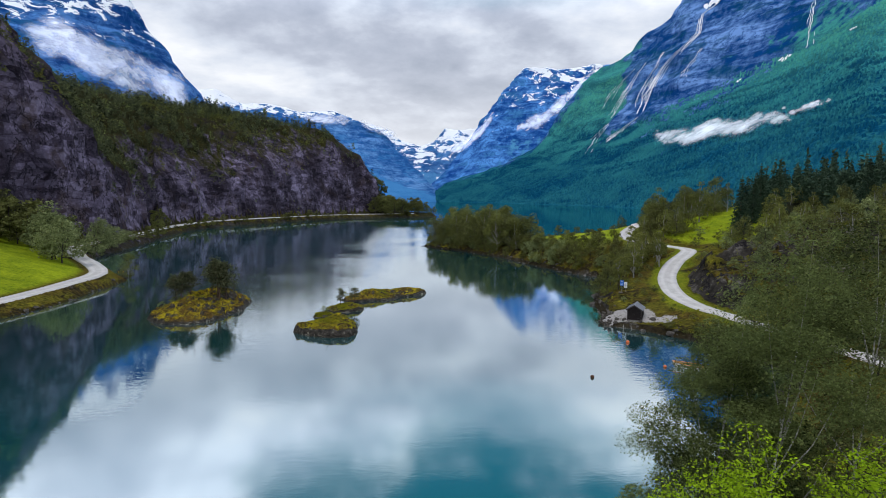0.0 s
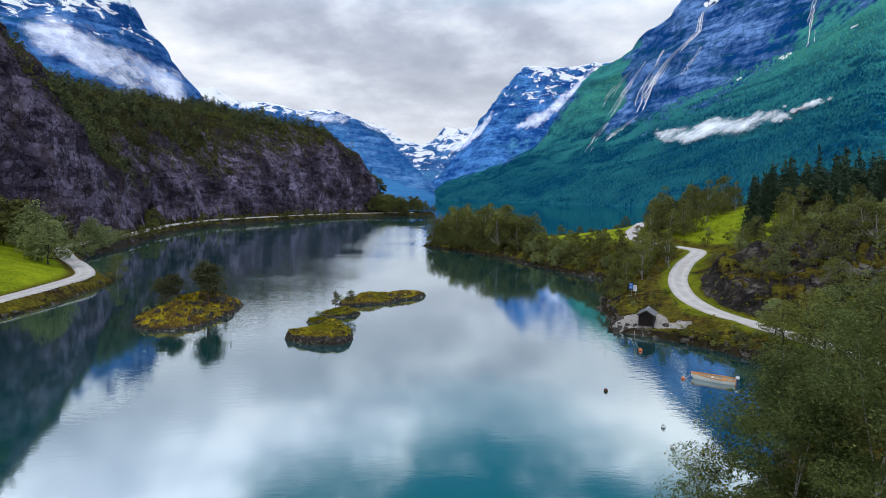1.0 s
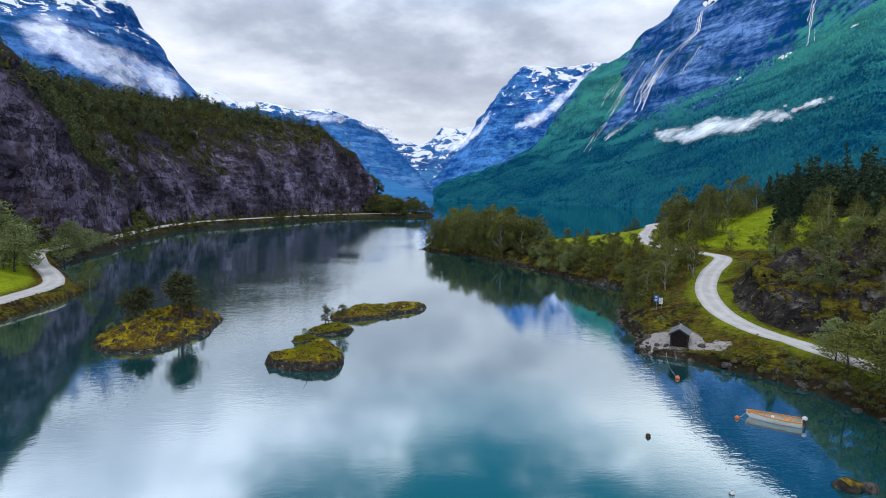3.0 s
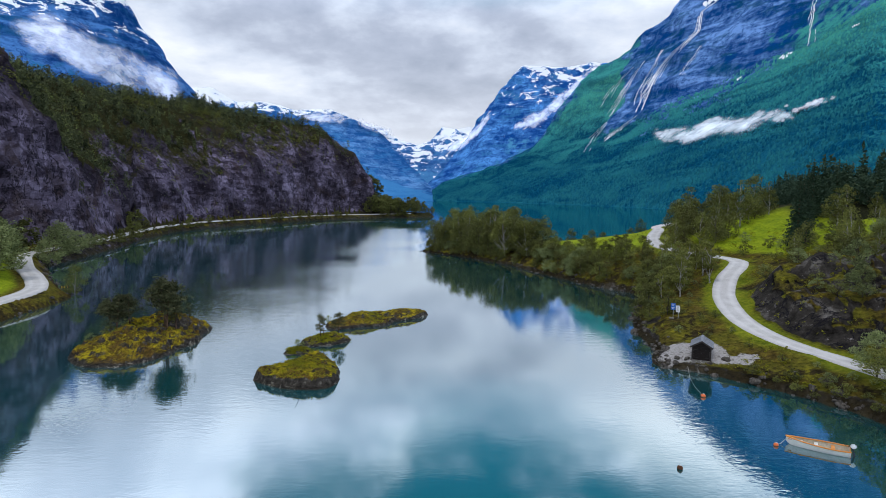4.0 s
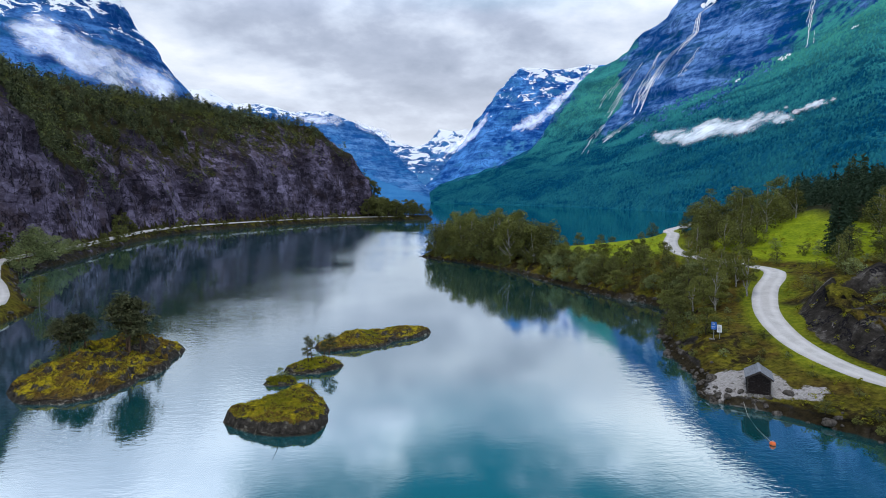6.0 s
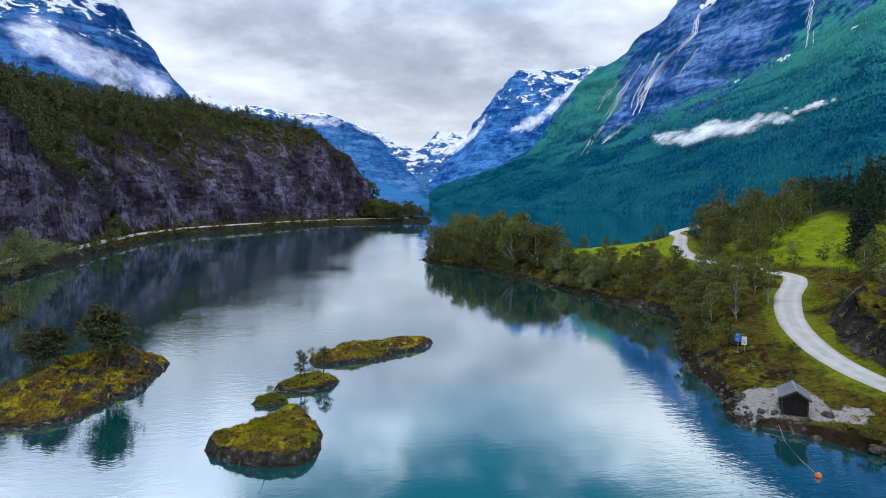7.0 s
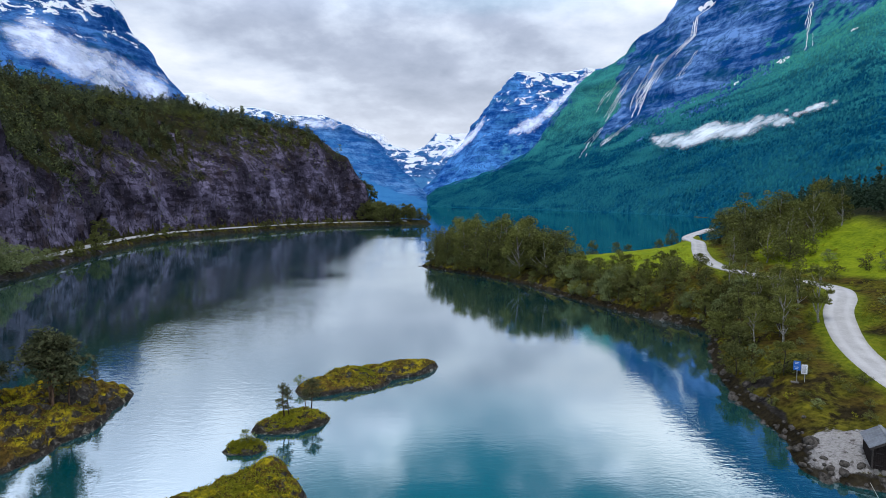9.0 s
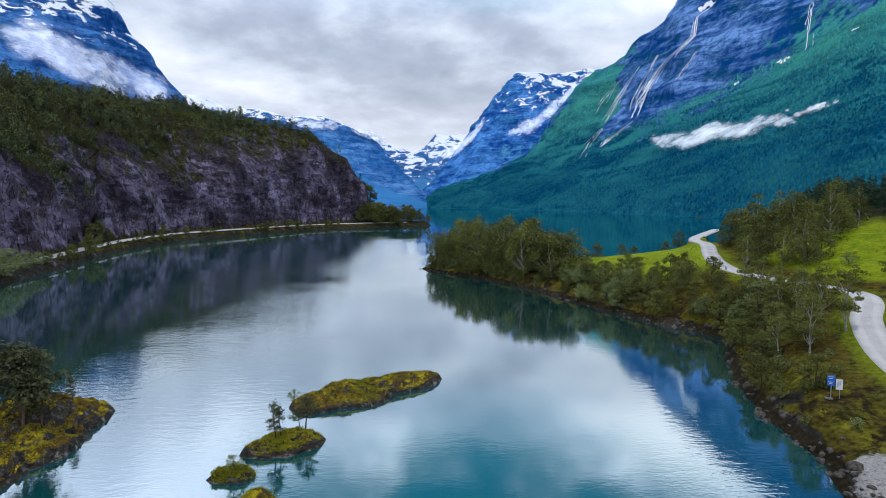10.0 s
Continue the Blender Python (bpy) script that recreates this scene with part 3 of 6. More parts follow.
def terrain(x, y, full=False):
    x, y = np.asarray(x, float), np.asarray(y, float)
    wob = fbm(x * 0.16, y * 0.16, 4, 3)
    d = shore_distance(x, y) + 0.9 * wob * smooth(900, 300, y)
    land = np.maximum(d, 0)
    mid = np.interp(y, [-100, 100, 250, 600, 760, 4000], [-35, -12, -30, 100, 180, 300])
    left = x < mid
    # right bank: rises to the road, then up the hill
    dr, wr, sr = to_line(x, y, ROAD_RIGHT)
    zr = along(ROAD_RIGHT, wr, 2)
    bank = np.minimum(0.8 + 1.7 * smooth(96, 106, y), 0.55 * land)
    near = land / (land + np.maximum(dr - 2.2, 0) + 1e-6)
    e = np.maximum(dr - 2.4, 0) * (sr > 0)
    crag = smooth(76, 84, y) * smooth(120, 106, y)
    hill = 20 * (1 - np.exp(-e / 42)) + 3.4 * smooth(0.8, 4.6, e) * crag * (0.7 + 0.6 * fbm(x * 0.3, y * 0.3, 3, 9))
    rough = fbm(x * 0.11, y * 0.11, 4, 5) * smooth(2, 8, dr)
    hr = bank + np.maximum(zr - bank, 0) * near + (hill + 1.3 * rough * smooth(0, 10, e)) * smooth(0, 26, land) + 0.35 * rough * smooth(0.5, 4, land)
    # left bank: meadow or road shelf, then the cliff
    df, wf, sf = to_line(x, y, FOOT_LEFT)
    s = -df * sf
    s = s + 5.0 * fbm(x * 0.022, y * 0.022, 3, 11, True) + 0.45 * fbm(x * 0.2, y * 0.2, 3, 12)
    crest = np.interp(wf, range(len(CREST)), CREST) * (1 + 0.10 * fbm(x * 0.02, y * 0.02, 3, 14))
    dl, wl, sl = to_line(x, y, ROAD_LEFT)
    zl = along(ROAD_LEFT, wl, 2)
    shelf = np.where(sl < 0, zl + np.maximum(dl - 3, 0) * 0.26 * smooth(230, 190, y), zl * land / (land + np.maximum(dl - 2.2, 0) + 1e-6))
    shelf = np.minimum(shelf, 11) + 0.3 * fbm(x * 0.12, y * 0.12, 3, 6) * smooth(2.5, 6, dl)
    wall = np.clip(s, 0, None)
    ease = np.interp(wf, range(len(EASE)), EASE)
    face = np.interp(ease, [20, 46], [0.52, 0.24])
    up = face * smooth(0, 8, wall) + (1 - face) * (1 - np.exp(-np.maximum(wall - 5, 0) / ease))
    steps = 0.08 * fbm(x * 0.03 + 5, y * 0.03, 3, 21) + 0.05 * fbm(x * 0.085, y * 0.085, 3, 22, True)
    hl = np.minimum(shelf, 0.9 * land + 0.1) + crest * np.clip(up + steps * smooth(6, 20, wall), 0, 1.1) + 1.5 * fbm(x * 0.12, y * 0.12, 4, 15) * smooth(3, 12, wall)
    h = np.where(left, hl, hr)
    h = np.where(d < 0, np.maximum(d * 0.4, -4) - 0.15, h)
    if not full:
        return h
    share = np.clip(up, 0, 1) + 0.42 * fbm(x * 0.035, y * 0.035, 4, 33) + 0.12 * fbm(x * 0.2, y * 0.2, 3, 34)
    wooded = left * smooth(-0.06, 0.08, share - np.interp(wf, WOOD_AT, WOOD_FROM))
    return h, d, left, dr, sr, e, crag, dl, sl, wall, wooded


def make_ground():
    angles = np.concatenate([np.arange(-46, 50, 0.26), np.arange(50, 314, 4.0)])
    radii = np.concatenate([10 * 1.012 ** np.arange(int(math.log(75) / math.log(1.012)) + 1), [900, 1200, 1700, 2400, 3300, 4700]])
    # rows lie closer together where the ground is steep
    fine = np.exp(np.linspace(math.log(radii[0]), math.log(720), 1100))
    a, r = np.meshgrid(np.radians(angles), fine)
    z = terrain(r * np.sin(a), 12 + r * np.cos(a))
    run = np.hypot(np.diff(np.log(r), axis=0), 0.55 * np.diff(z, axis=0) / r[1:])
    run = np.vstack([np.zeros(len(angles)), np.cumsum(run, axis=0)])
    rows = np.empty((int((radii < 720).sum()), len(angles)))
    for i in range(len(angles)):
        rows[:, i] = np.interp(np.linspace(0, run[-1, i], len(rows)), run[:, i], fine)
    beyond = radii[radii >= 720]
    r = np.vstack([rows, np.repeat(beyond[:, None], len(angles), 1)])
    a = np.broadcast_to(np.radians(angles), r.shape)
    x, y = r * np.sin(a), 12 + r * np.cos(a)
    h, d, left, dr, sr, e, crag, dl, sl, wall, wooded = terrain(x, y, True)
    far = smooth(720, 900, r)
    h = h * (1 - far) + np.where(d > 0, 1.5, -4) * far
    rows, cols = x.shape
    verts = np.stack([x, y, h], -1).reshape(-1, 3)
    faces = grid_faces(rows, cols, True)[:, ::-1]
    bulge = (left * smooth(1, 5, wall) * (1 - far)).reshape(-1)
    zz, yy = verts[:, 2], verts[:, 1]
    bed = zz + 0.22 * yy
    verts[:, 0] += bulge * (4.2 * fbm(bed * 0.13, yy * 0.035, 4, 71, True) + 1.5 * fbm(bed * 0.45, yy * 0.12, 3, 72))
    verts[:, 1] += bulge * 1.4 * fbm(bed * 0.3, verts[:, 0] * 0.08, 3, 73)
    ty, tx = terrain(x, y + 0.8), terrain(x + 0.8, y)
    slope = np.hypot(ty - h, tx - h) / 0.8 * (1 - far)
    n1, n2 = fbm(x * 0.05, y * 0.05, 4, 31), fbm(x * 0.25, y * 0.25, 3, 32)
    rock = np.where(left, smooth(0.35, 0.85, slope + 0.5 * n1) * smooth(-0.5, 0.8, wall) * (1 - 0.75 * wooded * smooth(3.2, 1.6, slope)), smooth(0.42, 0.85, slope + 0.35 * n2) * crag)
    rock = np.maximum(rock, np.where(left, smooth(0.8, 0.1, d) * 0.6, smooth(1.9, 0.5, d) * 0.8) * smooth(-2, 0, d))
    rock = np.maximum(rock, left * smooth(190, 205, y) * smooth(4.2, 2.6, d) * smooth(2.2, 3.0, dl) * 0.9)
    field_l = left * (sl < 0) * smooth(2.6, 4.5, dl) * smooth(205, 190, y) * smooth(3, 0, wall)
    field_r = (~left) * (sr > 0) * smooth(124, 134, y + 0.25 * (x - 70)) * smooth(4, 7, e) * smooth(34, 27, e) * smooth(180, 168, y)
    point = (~left) * (sr < 0) * smooth(7, 13, d) * smooth(160, 172, y) * smooth(225, 210, y)
    verge = (~left) * smooth(4.2, 2.2, dr + 2.2 * n2) * smooth(60, 75, y) * 0.5
    meadow = np.clip(np.maximum.reduce([field_l, field_r, point * 0.9, verge]), 0, 1) * (0.85 + 0.15 * n1)
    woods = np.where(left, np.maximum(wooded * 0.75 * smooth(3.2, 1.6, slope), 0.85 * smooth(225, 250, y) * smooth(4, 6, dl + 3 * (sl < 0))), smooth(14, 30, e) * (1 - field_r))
    gravel = np.hypot((x - 38.3) / 4.6, (y - 92.3) / 5.6) + 0.35 * n2
    gravel = (~left) * smooth(1.05, 0.75, gravel) * smooth(0.3, 1.2, d) * (1 - smooth(90.2, 89.0, y + 0.3 * n2 + 0.55 * (x - 38.6)) * smooth(35.2, 36.2, x))
    strip = (~left) * smooth(1.6, 0.9, np.abs(y - 88.6 + 0.12 * (x - 42))) * smooth(40, 42, x) * smooth(46.5, 43, x)
    # mask of the waterline band, wet ground plus painted bank-edge shade
    wet = smooth(-0.6, 0.1, d) * np.where(left, smooth(1.6, 0.4, d), smooth(1.7, 0.5, d)) * (1 - np.maximum(gravel, 0))
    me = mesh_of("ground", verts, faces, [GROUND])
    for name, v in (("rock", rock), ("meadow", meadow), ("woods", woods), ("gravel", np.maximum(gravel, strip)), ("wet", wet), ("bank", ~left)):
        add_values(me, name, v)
    return tagged(new("ground", me), "mossy banks, meadows and dark rock cliffs round the lake", "ground", kind="structure")


ground = make_ground()


def tree_of(me):
    v, f = np.empty(len(me.vertices) * 3), np.empty(len(me.loops), np.int32)
    me.vertices.foreach_get("co", v)
    me.loops.foreach_get("vertex_index", f)
    return BVHTree.FromPolygons(v.reshape(-1, 3).tolist(), f.reshape(len(me.polygons), -1).tolist())


GROUND_TREE = tree_of(ground.data)


def ground_z(x, y):
    hit = GROUND_TREE.ray_cast(Vector((x, y, 400)), Vector((0, 0, -1)))
    return hit[0].z if hit[0] is not None else 0.0


sheet = mesh_of("water", [(-4200, -600, 0), (4200, -600, 0), (4200, 4700, 0), (-4200, 4700, 0)], [(0, 1, 2, 3)], [WATER])
tagged(new("water", sheet), "calm teal lake water mirroring clouds, rippled in places", "lake", kind="structure")


def make_road(name, line, half, label):
    c = curved(line)
    t = np.gradient(c[:, :2], axis=0)
    t /= np.linalg.norm(t, axis=1)[:, None]
    side = np.stack([t[:, 1], -t[:, 0]], -1)
    across = np.array([-1.06, -1, -0.75, -0.5, -0.25, 0, 0.25, 0.5, 0.75, 1, 1.06])
    wid = half * (1 + 0.05 * fbm(c[:, 0] * 0.2, c[:, 1] * 0.2, 3, 41))
    x = c[:, None, 0] + side[:, None, 0] * across * wid[:, None]
    y = c[:, None, 1] + side[:, None, 1] * across * wid[:, None]
    z = c[:, None, 2] + 0.16 - 0.07 * across ** 2 + np.zeros_like(x)
    z[:, [0, -1]] -= 0.5
    me = mesh_of(name, np.stack([x, y, z], -1).reshape(-1, 3), grid_faces(*x.shape), [ROAD])
    add_values(me, "across", np.broadcast_to(across, x.shape))
    return tagged(new(name, me), label, "road", kind="structure")


make_road("road", ROAD_RIGHT, 1.75, "pale winding gravel road along the mossy lake bank")
make_road("road", ROAD_LEFT, 2.0, "pale narrow road along the foot of the cliff")


# ---- mountains ----
EYE_LEVEL = 20.6


def bearing(az, r, elev):
    a = np.radians(az)
    return np.stack([r * np.sin(a), 15 + r * np.cos(a), EYE_LEVEL + r * np.tan(np.radians(elev))], -1)


FLANKS = {}


def make_mountain(name, label, profile, material, seed, amp, back=500, columns=160, green=lambda az, t: 0 * az):
    """A mountain flank. Each profile row: bearing, distance of the foot, distance and rise of the bench, distance and rise of the crest."""
    p = np.array(profile, float)
    az = np.linspace(p[0, 0], p[-1, 0], columns)
    foot, rb, eb, rt, et = (np.interp(az, p[:, 0], p[:, i]) for i in range(1, 6))
    lines = [bearing(az, foot, 0), bearing(az, rb, eb), bearing(az, rt, et), bearing(az, rt + back, et * 0.5)]
    lines[0][:, 2], lines[3][:, 2] = -6, lines[2][:, 2] * 0.55
    rows, woods = [], []
    for n, (a, b) in enumerate(zip(lines, lines[1:])):
        count = (60, 70, 10)[n]
        for i in range(count):
            t = i / count
            rows.append(a * (1 - t) + b * t)
            woods.append(np.full(columns, (1.25 - 0.5 * t, 0.45 - 0.9 * t, 0)[n]))
    v, woods = np.array(rows), np.array(woods)
    x, y, z = v[..., 0], v[..., 1], v[..., 2]
    lift = smooth(0, 90, z)
    k = 1 / amp
    gully = fbm(x * 0.22 * k + z * 0.1 * k, y * 0.22 * k, 6, seed, True)
    lump = fbm(x * 0.9 * k, y * 0.9 * k, 4, seed + 7)
    rel = (amp * 0.32 * gully + amp * 0.12 * lump) * lift * (0.55 + 0.45 * smooth(0.8, 0.1, woods))
    v[..., 2] += rel
    v[..., 0] += amp * 0.2 * fbm(z * 2 * k, x * 0.6 * k, 4, seed + 3) * lift
    woods = woods + green(az[None, :] + 2.0 * fbm(x * 0.005, z * 0.005, 4, seed + 5), np.clip((np.arange(len(v))[:, None] - 60) / 70, 0, 1))
    me = mesh_of(name, v.reshape(-1, 3), grid_faces(len(v), columns), [material])
    add_values(me, "woods", woods)
    FLANKS[name] = (v, woods)
    return tagged(new(name, me), label, "mountain", kind="structure")


# aerial haze is painted in: rock and forest colours shifted to blue
FAR_HAZED = mountain_material("far_hazed_rock", (0.015, 0.085, 0.27), (0.12, 0.28, 0.56), (0.04, 0.18, 0.42), (0.10, 0.31, 0.58), 470, 640, ragged=2.4)
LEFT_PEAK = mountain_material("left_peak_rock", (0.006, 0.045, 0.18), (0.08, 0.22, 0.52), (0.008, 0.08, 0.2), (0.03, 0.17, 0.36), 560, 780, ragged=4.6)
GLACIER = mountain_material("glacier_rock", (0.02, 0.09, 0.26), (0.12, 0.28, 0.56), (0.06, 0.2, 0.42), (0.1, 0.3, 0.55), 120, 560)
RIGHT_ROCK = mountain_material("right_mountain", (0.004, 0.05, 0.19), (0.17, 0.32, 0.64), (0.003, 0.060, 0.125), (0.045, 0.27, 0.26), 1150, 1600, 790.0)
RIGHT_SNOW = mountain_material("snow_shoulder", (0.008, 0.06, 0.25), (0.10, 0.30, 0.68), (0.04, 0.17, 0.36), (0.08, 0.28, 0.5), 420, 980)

make_mountain("mountain_left", "rock mountain with snow on its crown, tinted haze-blue", [
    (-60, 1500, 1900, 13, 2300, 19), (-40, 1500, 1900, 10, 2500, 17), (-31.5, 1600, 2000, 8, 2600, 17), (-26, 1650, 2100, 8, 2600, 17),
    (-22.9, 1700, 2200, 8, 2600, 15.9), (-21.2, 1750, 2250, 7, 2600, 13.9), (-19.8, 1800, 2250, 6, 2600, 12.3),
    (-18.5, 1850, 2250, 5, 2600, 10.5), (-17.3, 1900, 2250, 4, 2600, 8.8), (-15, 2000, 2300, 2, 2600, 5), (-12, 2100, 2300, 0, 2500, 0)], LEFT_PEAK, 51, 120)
make_mountain("mountain_far", "distant mountain with a snowy ridge, tinted haze-blue", [
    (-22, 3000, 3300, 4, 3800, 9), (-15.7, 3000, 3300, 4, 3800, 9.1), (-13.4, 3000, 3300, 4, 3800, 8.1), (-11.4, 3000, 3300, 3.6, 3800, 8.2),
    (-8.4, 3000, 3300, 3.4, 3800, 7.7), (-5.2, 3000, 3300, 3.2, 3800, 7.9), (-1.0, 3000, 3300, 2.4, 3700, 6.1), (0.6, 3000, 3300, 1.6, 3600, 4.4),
    (2.3, 3000, 3200, 0.8, 3500, 2.6), (4.2, 3050, 3200, 0.2, 3400, 0.9), (6, 3100, 3200, -0.3, 3300, -0.3)], FAR_HAZED, 62, 120)
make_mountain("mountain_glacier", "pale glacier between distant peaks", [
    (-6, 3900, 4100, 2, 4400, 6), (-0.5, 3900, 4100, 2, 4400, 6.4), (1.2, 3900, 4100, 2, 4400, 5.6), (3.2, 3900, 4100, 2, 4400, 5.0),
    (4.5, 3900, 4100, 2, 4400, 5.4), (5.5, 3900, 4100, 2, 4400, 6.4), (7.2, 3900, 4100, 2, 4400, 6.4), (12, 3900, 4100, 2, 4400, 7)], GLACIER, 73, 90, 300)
make_mountain("mountain_shoulder", "steep mountain with bright snowfields, tinted haze-blue", [
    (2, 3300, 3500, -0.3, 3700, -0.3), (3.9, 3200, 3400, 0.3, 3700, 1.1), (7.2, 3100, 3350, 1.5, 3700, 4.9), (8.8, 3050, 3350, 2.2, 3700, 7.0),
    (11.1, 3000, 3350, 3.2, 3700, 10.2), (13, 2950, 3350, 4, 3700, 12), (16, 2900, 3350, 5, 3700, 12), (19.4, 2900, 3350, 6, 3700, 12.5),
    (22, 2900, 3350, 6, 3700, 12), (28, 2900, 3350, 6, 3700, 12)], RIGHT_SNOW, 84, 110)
make_mountain("mountain_right", "huge mountain flank, green forest below haze-blue rock walls", [
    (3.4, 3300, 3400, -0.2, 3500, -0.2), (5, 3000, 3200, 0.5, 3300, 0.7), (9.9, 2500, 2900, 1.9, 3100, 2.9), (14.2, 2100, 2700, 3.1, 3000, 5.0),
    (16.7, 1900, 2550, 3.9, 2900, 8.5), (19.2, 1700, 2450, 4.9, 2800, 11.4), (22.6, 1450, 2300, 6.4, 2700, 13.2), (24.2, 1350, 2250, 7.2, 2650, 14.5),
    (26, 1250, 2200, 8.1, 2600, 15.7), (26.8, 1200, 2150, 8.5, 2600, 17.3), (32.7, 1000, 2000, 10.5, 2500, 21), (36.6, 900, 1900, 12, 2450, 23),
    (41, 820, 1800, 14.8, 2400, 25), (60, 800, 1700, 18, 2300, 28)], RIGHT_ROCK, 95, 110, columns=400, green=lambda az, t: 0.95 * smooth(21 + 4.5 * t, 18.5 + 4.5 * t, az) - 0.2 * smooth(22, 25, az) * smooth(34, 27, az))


# ---- mist, waterfalls and snow patches on the mountains ----
EYE = Vector((0, 15, EYE_LEVEL))


def on_mountain(trees, az, elev, gap):
    """The place on a mountain flank at a bearing and rise, brought gap metres off the surface."""
    a, e = radians(az), radians(elev)
    way = Vector((math.sin(a) * math.cos(e), math.cos(a) * math.cos(e), math.sin(e)))
    best = None
    for tree in trees:
        hit = tree.ray_cast(EYE, way)
        if hit[0] is not None and (best is None or hit[3] < best):
            best = hit[3]
    return EYE + way * ((best or 3600) - gap)


def bvh(*names):
    out = []
    for n in names:
        out.append(tree_of(bpy.data.objects[n].data))
    return out


RIGHT, SHOULDER, LEFT, FAR = bvh("mountain_right"), bvh("mountain_shoulder", "mountain_glacier"), bvh("mountain_left"), bvh("mountain_far", "mountain_glacier")


def mist_material():
    k = Mat("mist")
    nt = k.nt
    nt.nodes.remove(k.bsdf)
    n = k.math("ADD", k.math("MULTIPLY", k.noise(0.010, 5, 0.6, k.coords((1, 1, 1.4)), 0.3), 0.6), k.math("MULTIPLY", k.noise(0.035, 5, 0.65), 0.4))
    dens = k.step(k.math("ADD", k.attr("body"), k.math("MULTIPLY", k.math("SUBTRACT", n, 0.5), 6.0)), -0.2, 1.9)
    dens = k.math("MULTIPLY", dens, 0.42)
    white, thru, clear = nt.nodes.new("ShaderNodeBsdfDiffuse"), nt.nodes.new("ShaderNodeBsdfTranslucent"), nt.nodes.new("ShaderNodeBsdfTransparent")
    k.put(white.inputs[0], (0.96, 0.97, 1.0)), k.put(thru.inputs[0], (0.5, 0.51, 0.53))
    both, mixed = nt.nodes.new("ShaderNodeAddShader"), nt.nodes.new("ShaderNodeMixShader")
    k.put(both.inputs[0], white.outputs[0]), k.put(both.inputs[1], thru.outputs[0])
    k.put(mixed.inputs[0], dens), k.put(mixed.inputs[1], clear.outputs[0]), k.put(mixed.inputs[2], both.outputs[0])
    k.put(k.out.inputs[0], mixed.outputs[0])
    return k.m


MIST = mist_material()
SNOW = plain("old_snow", (0.88, 0.90, 0.94), 0.8, 0.12, 0.05)
FOAM = plain("falling_water", (0.88, 0.91, 0.96), 0.7, 0.2, 0.03)


def make_mist(label, trees, spine, thick, layers=3, gap=16, step=14, strength=1.0, puffs=15):
    """A bank of mist along a spine of bearings and rises: soft puffs in several layers off the slope."""
    s = np.array(spine, float)
    rng = np.random.default_rng(int(abs(s.sum() * 100)))
    nu, nv = 96, 34
    u, v = np.linspace(-0.2, 1.2, nu), np.linspace(-2.2, 2.4, nv)
    knots = np.linspace(0, 1, len(s))
    beyond = np.maximum(u - 1, 0) + np.minimum(u, 0)
    az = np.interp(u, knots, s[:, 0]) + beyond * (s[-1, 0] - s[0, 0])
    el = np.interp(u, knots, s[:, 1]) + beyond * (s[-1, 1] - s[0, 1])
    long = abs(s[-1, 0] - s[0, 0])
    U, V = np.meshgrid(u, v, indexing="ij")
    verts, faces, body = [], [], []
    for layer in range(layers):
        base = len(verts)
        field = np.full(U.shape, -3.0)
        for i in range(puffs):
            t = (i + rng.uniform(-0.4, 0.4) + 0.5) / puffs
            size = rng.uniform(0.3, 1.0) * (0.45 + 0.55 * math.sin(3.1 * min(max(t, 0.02), 0.98)))
            cv = rng.uniform(-0.35, 1.0) * (1.1 - size)
            d2 = ((U - t) * long / (thick * 1.3 * size)) ** 2 + ((V - cv) / (0.8 * size)) ** 2
            field = np.maximum(field, 1.25 - 1.25 * d2)
        for i in range(nu):
            for j in range(nv):
                verts.append(on_mountain(trees, az[i], el[i] + v[j] * thick, gap + step * layer))
        body.append(strength * field.ravel())
        q = grid_faces(nu, nv)
        faces.append(q[field.ravel()[q].max(1) > -2.9] + base)
    me = mesh_of("mist", verts, np.concatenate(faces), [MIST])
    add_values(me, "body", np.concatenate(body))
    return tagged(new("mist", me), label, "cloud", kind="stuff")


make_mist("white mist bank lying along the forested mountain slope", RIGHT, [(24.8, 5.4), (27.2, 5.4), (29.6, 6.1), (32, 6.2), (34.2, 6.8), (35.9, 6.7)], 1.1, puffs=20)
make_mist("thin mist wisp above the forest", RIGHT, [(36.0, 7.3), (37.2, 7.8), (38.5, 8.0)], 0.42, strength=0.75, puffs=5)
make_mist("mist clinging to the snowy mountain", LEFT, [(-29, 11.9), (-27, 11.7), (-25, 10.9), (-23, 10), (-21, 9.3), (-18.6, 8.7)], 2.3, gap=30, puffs=22, strength=0.85)
make_mist("mist hanging on the distant ridge", FAR, [(-8, 7.3), (-5.5, 7.2), (-3.8, 7.1)], 0.7, strength=0.75)
make_mist("mist hanging on the distant ridge", FAR, [(-2.6, 6.9), (-1, 6.4), (0.8, 5.9)], 0.55, strength=0.7)
make_mist("mist hanging at the glacier's side", SHOULDER, [(6.2, 4.4), (7.6, 5.3), (8.8, 6.3), (9.9, 7.6)], 0.75)
make_mist("pale mist on the snowy shoulder", SHOULDER, [(12.5, 6.4), (15, 7.6), (17.2, 9.4), (19.4, 11.2)], 1.0, strength=1.0)


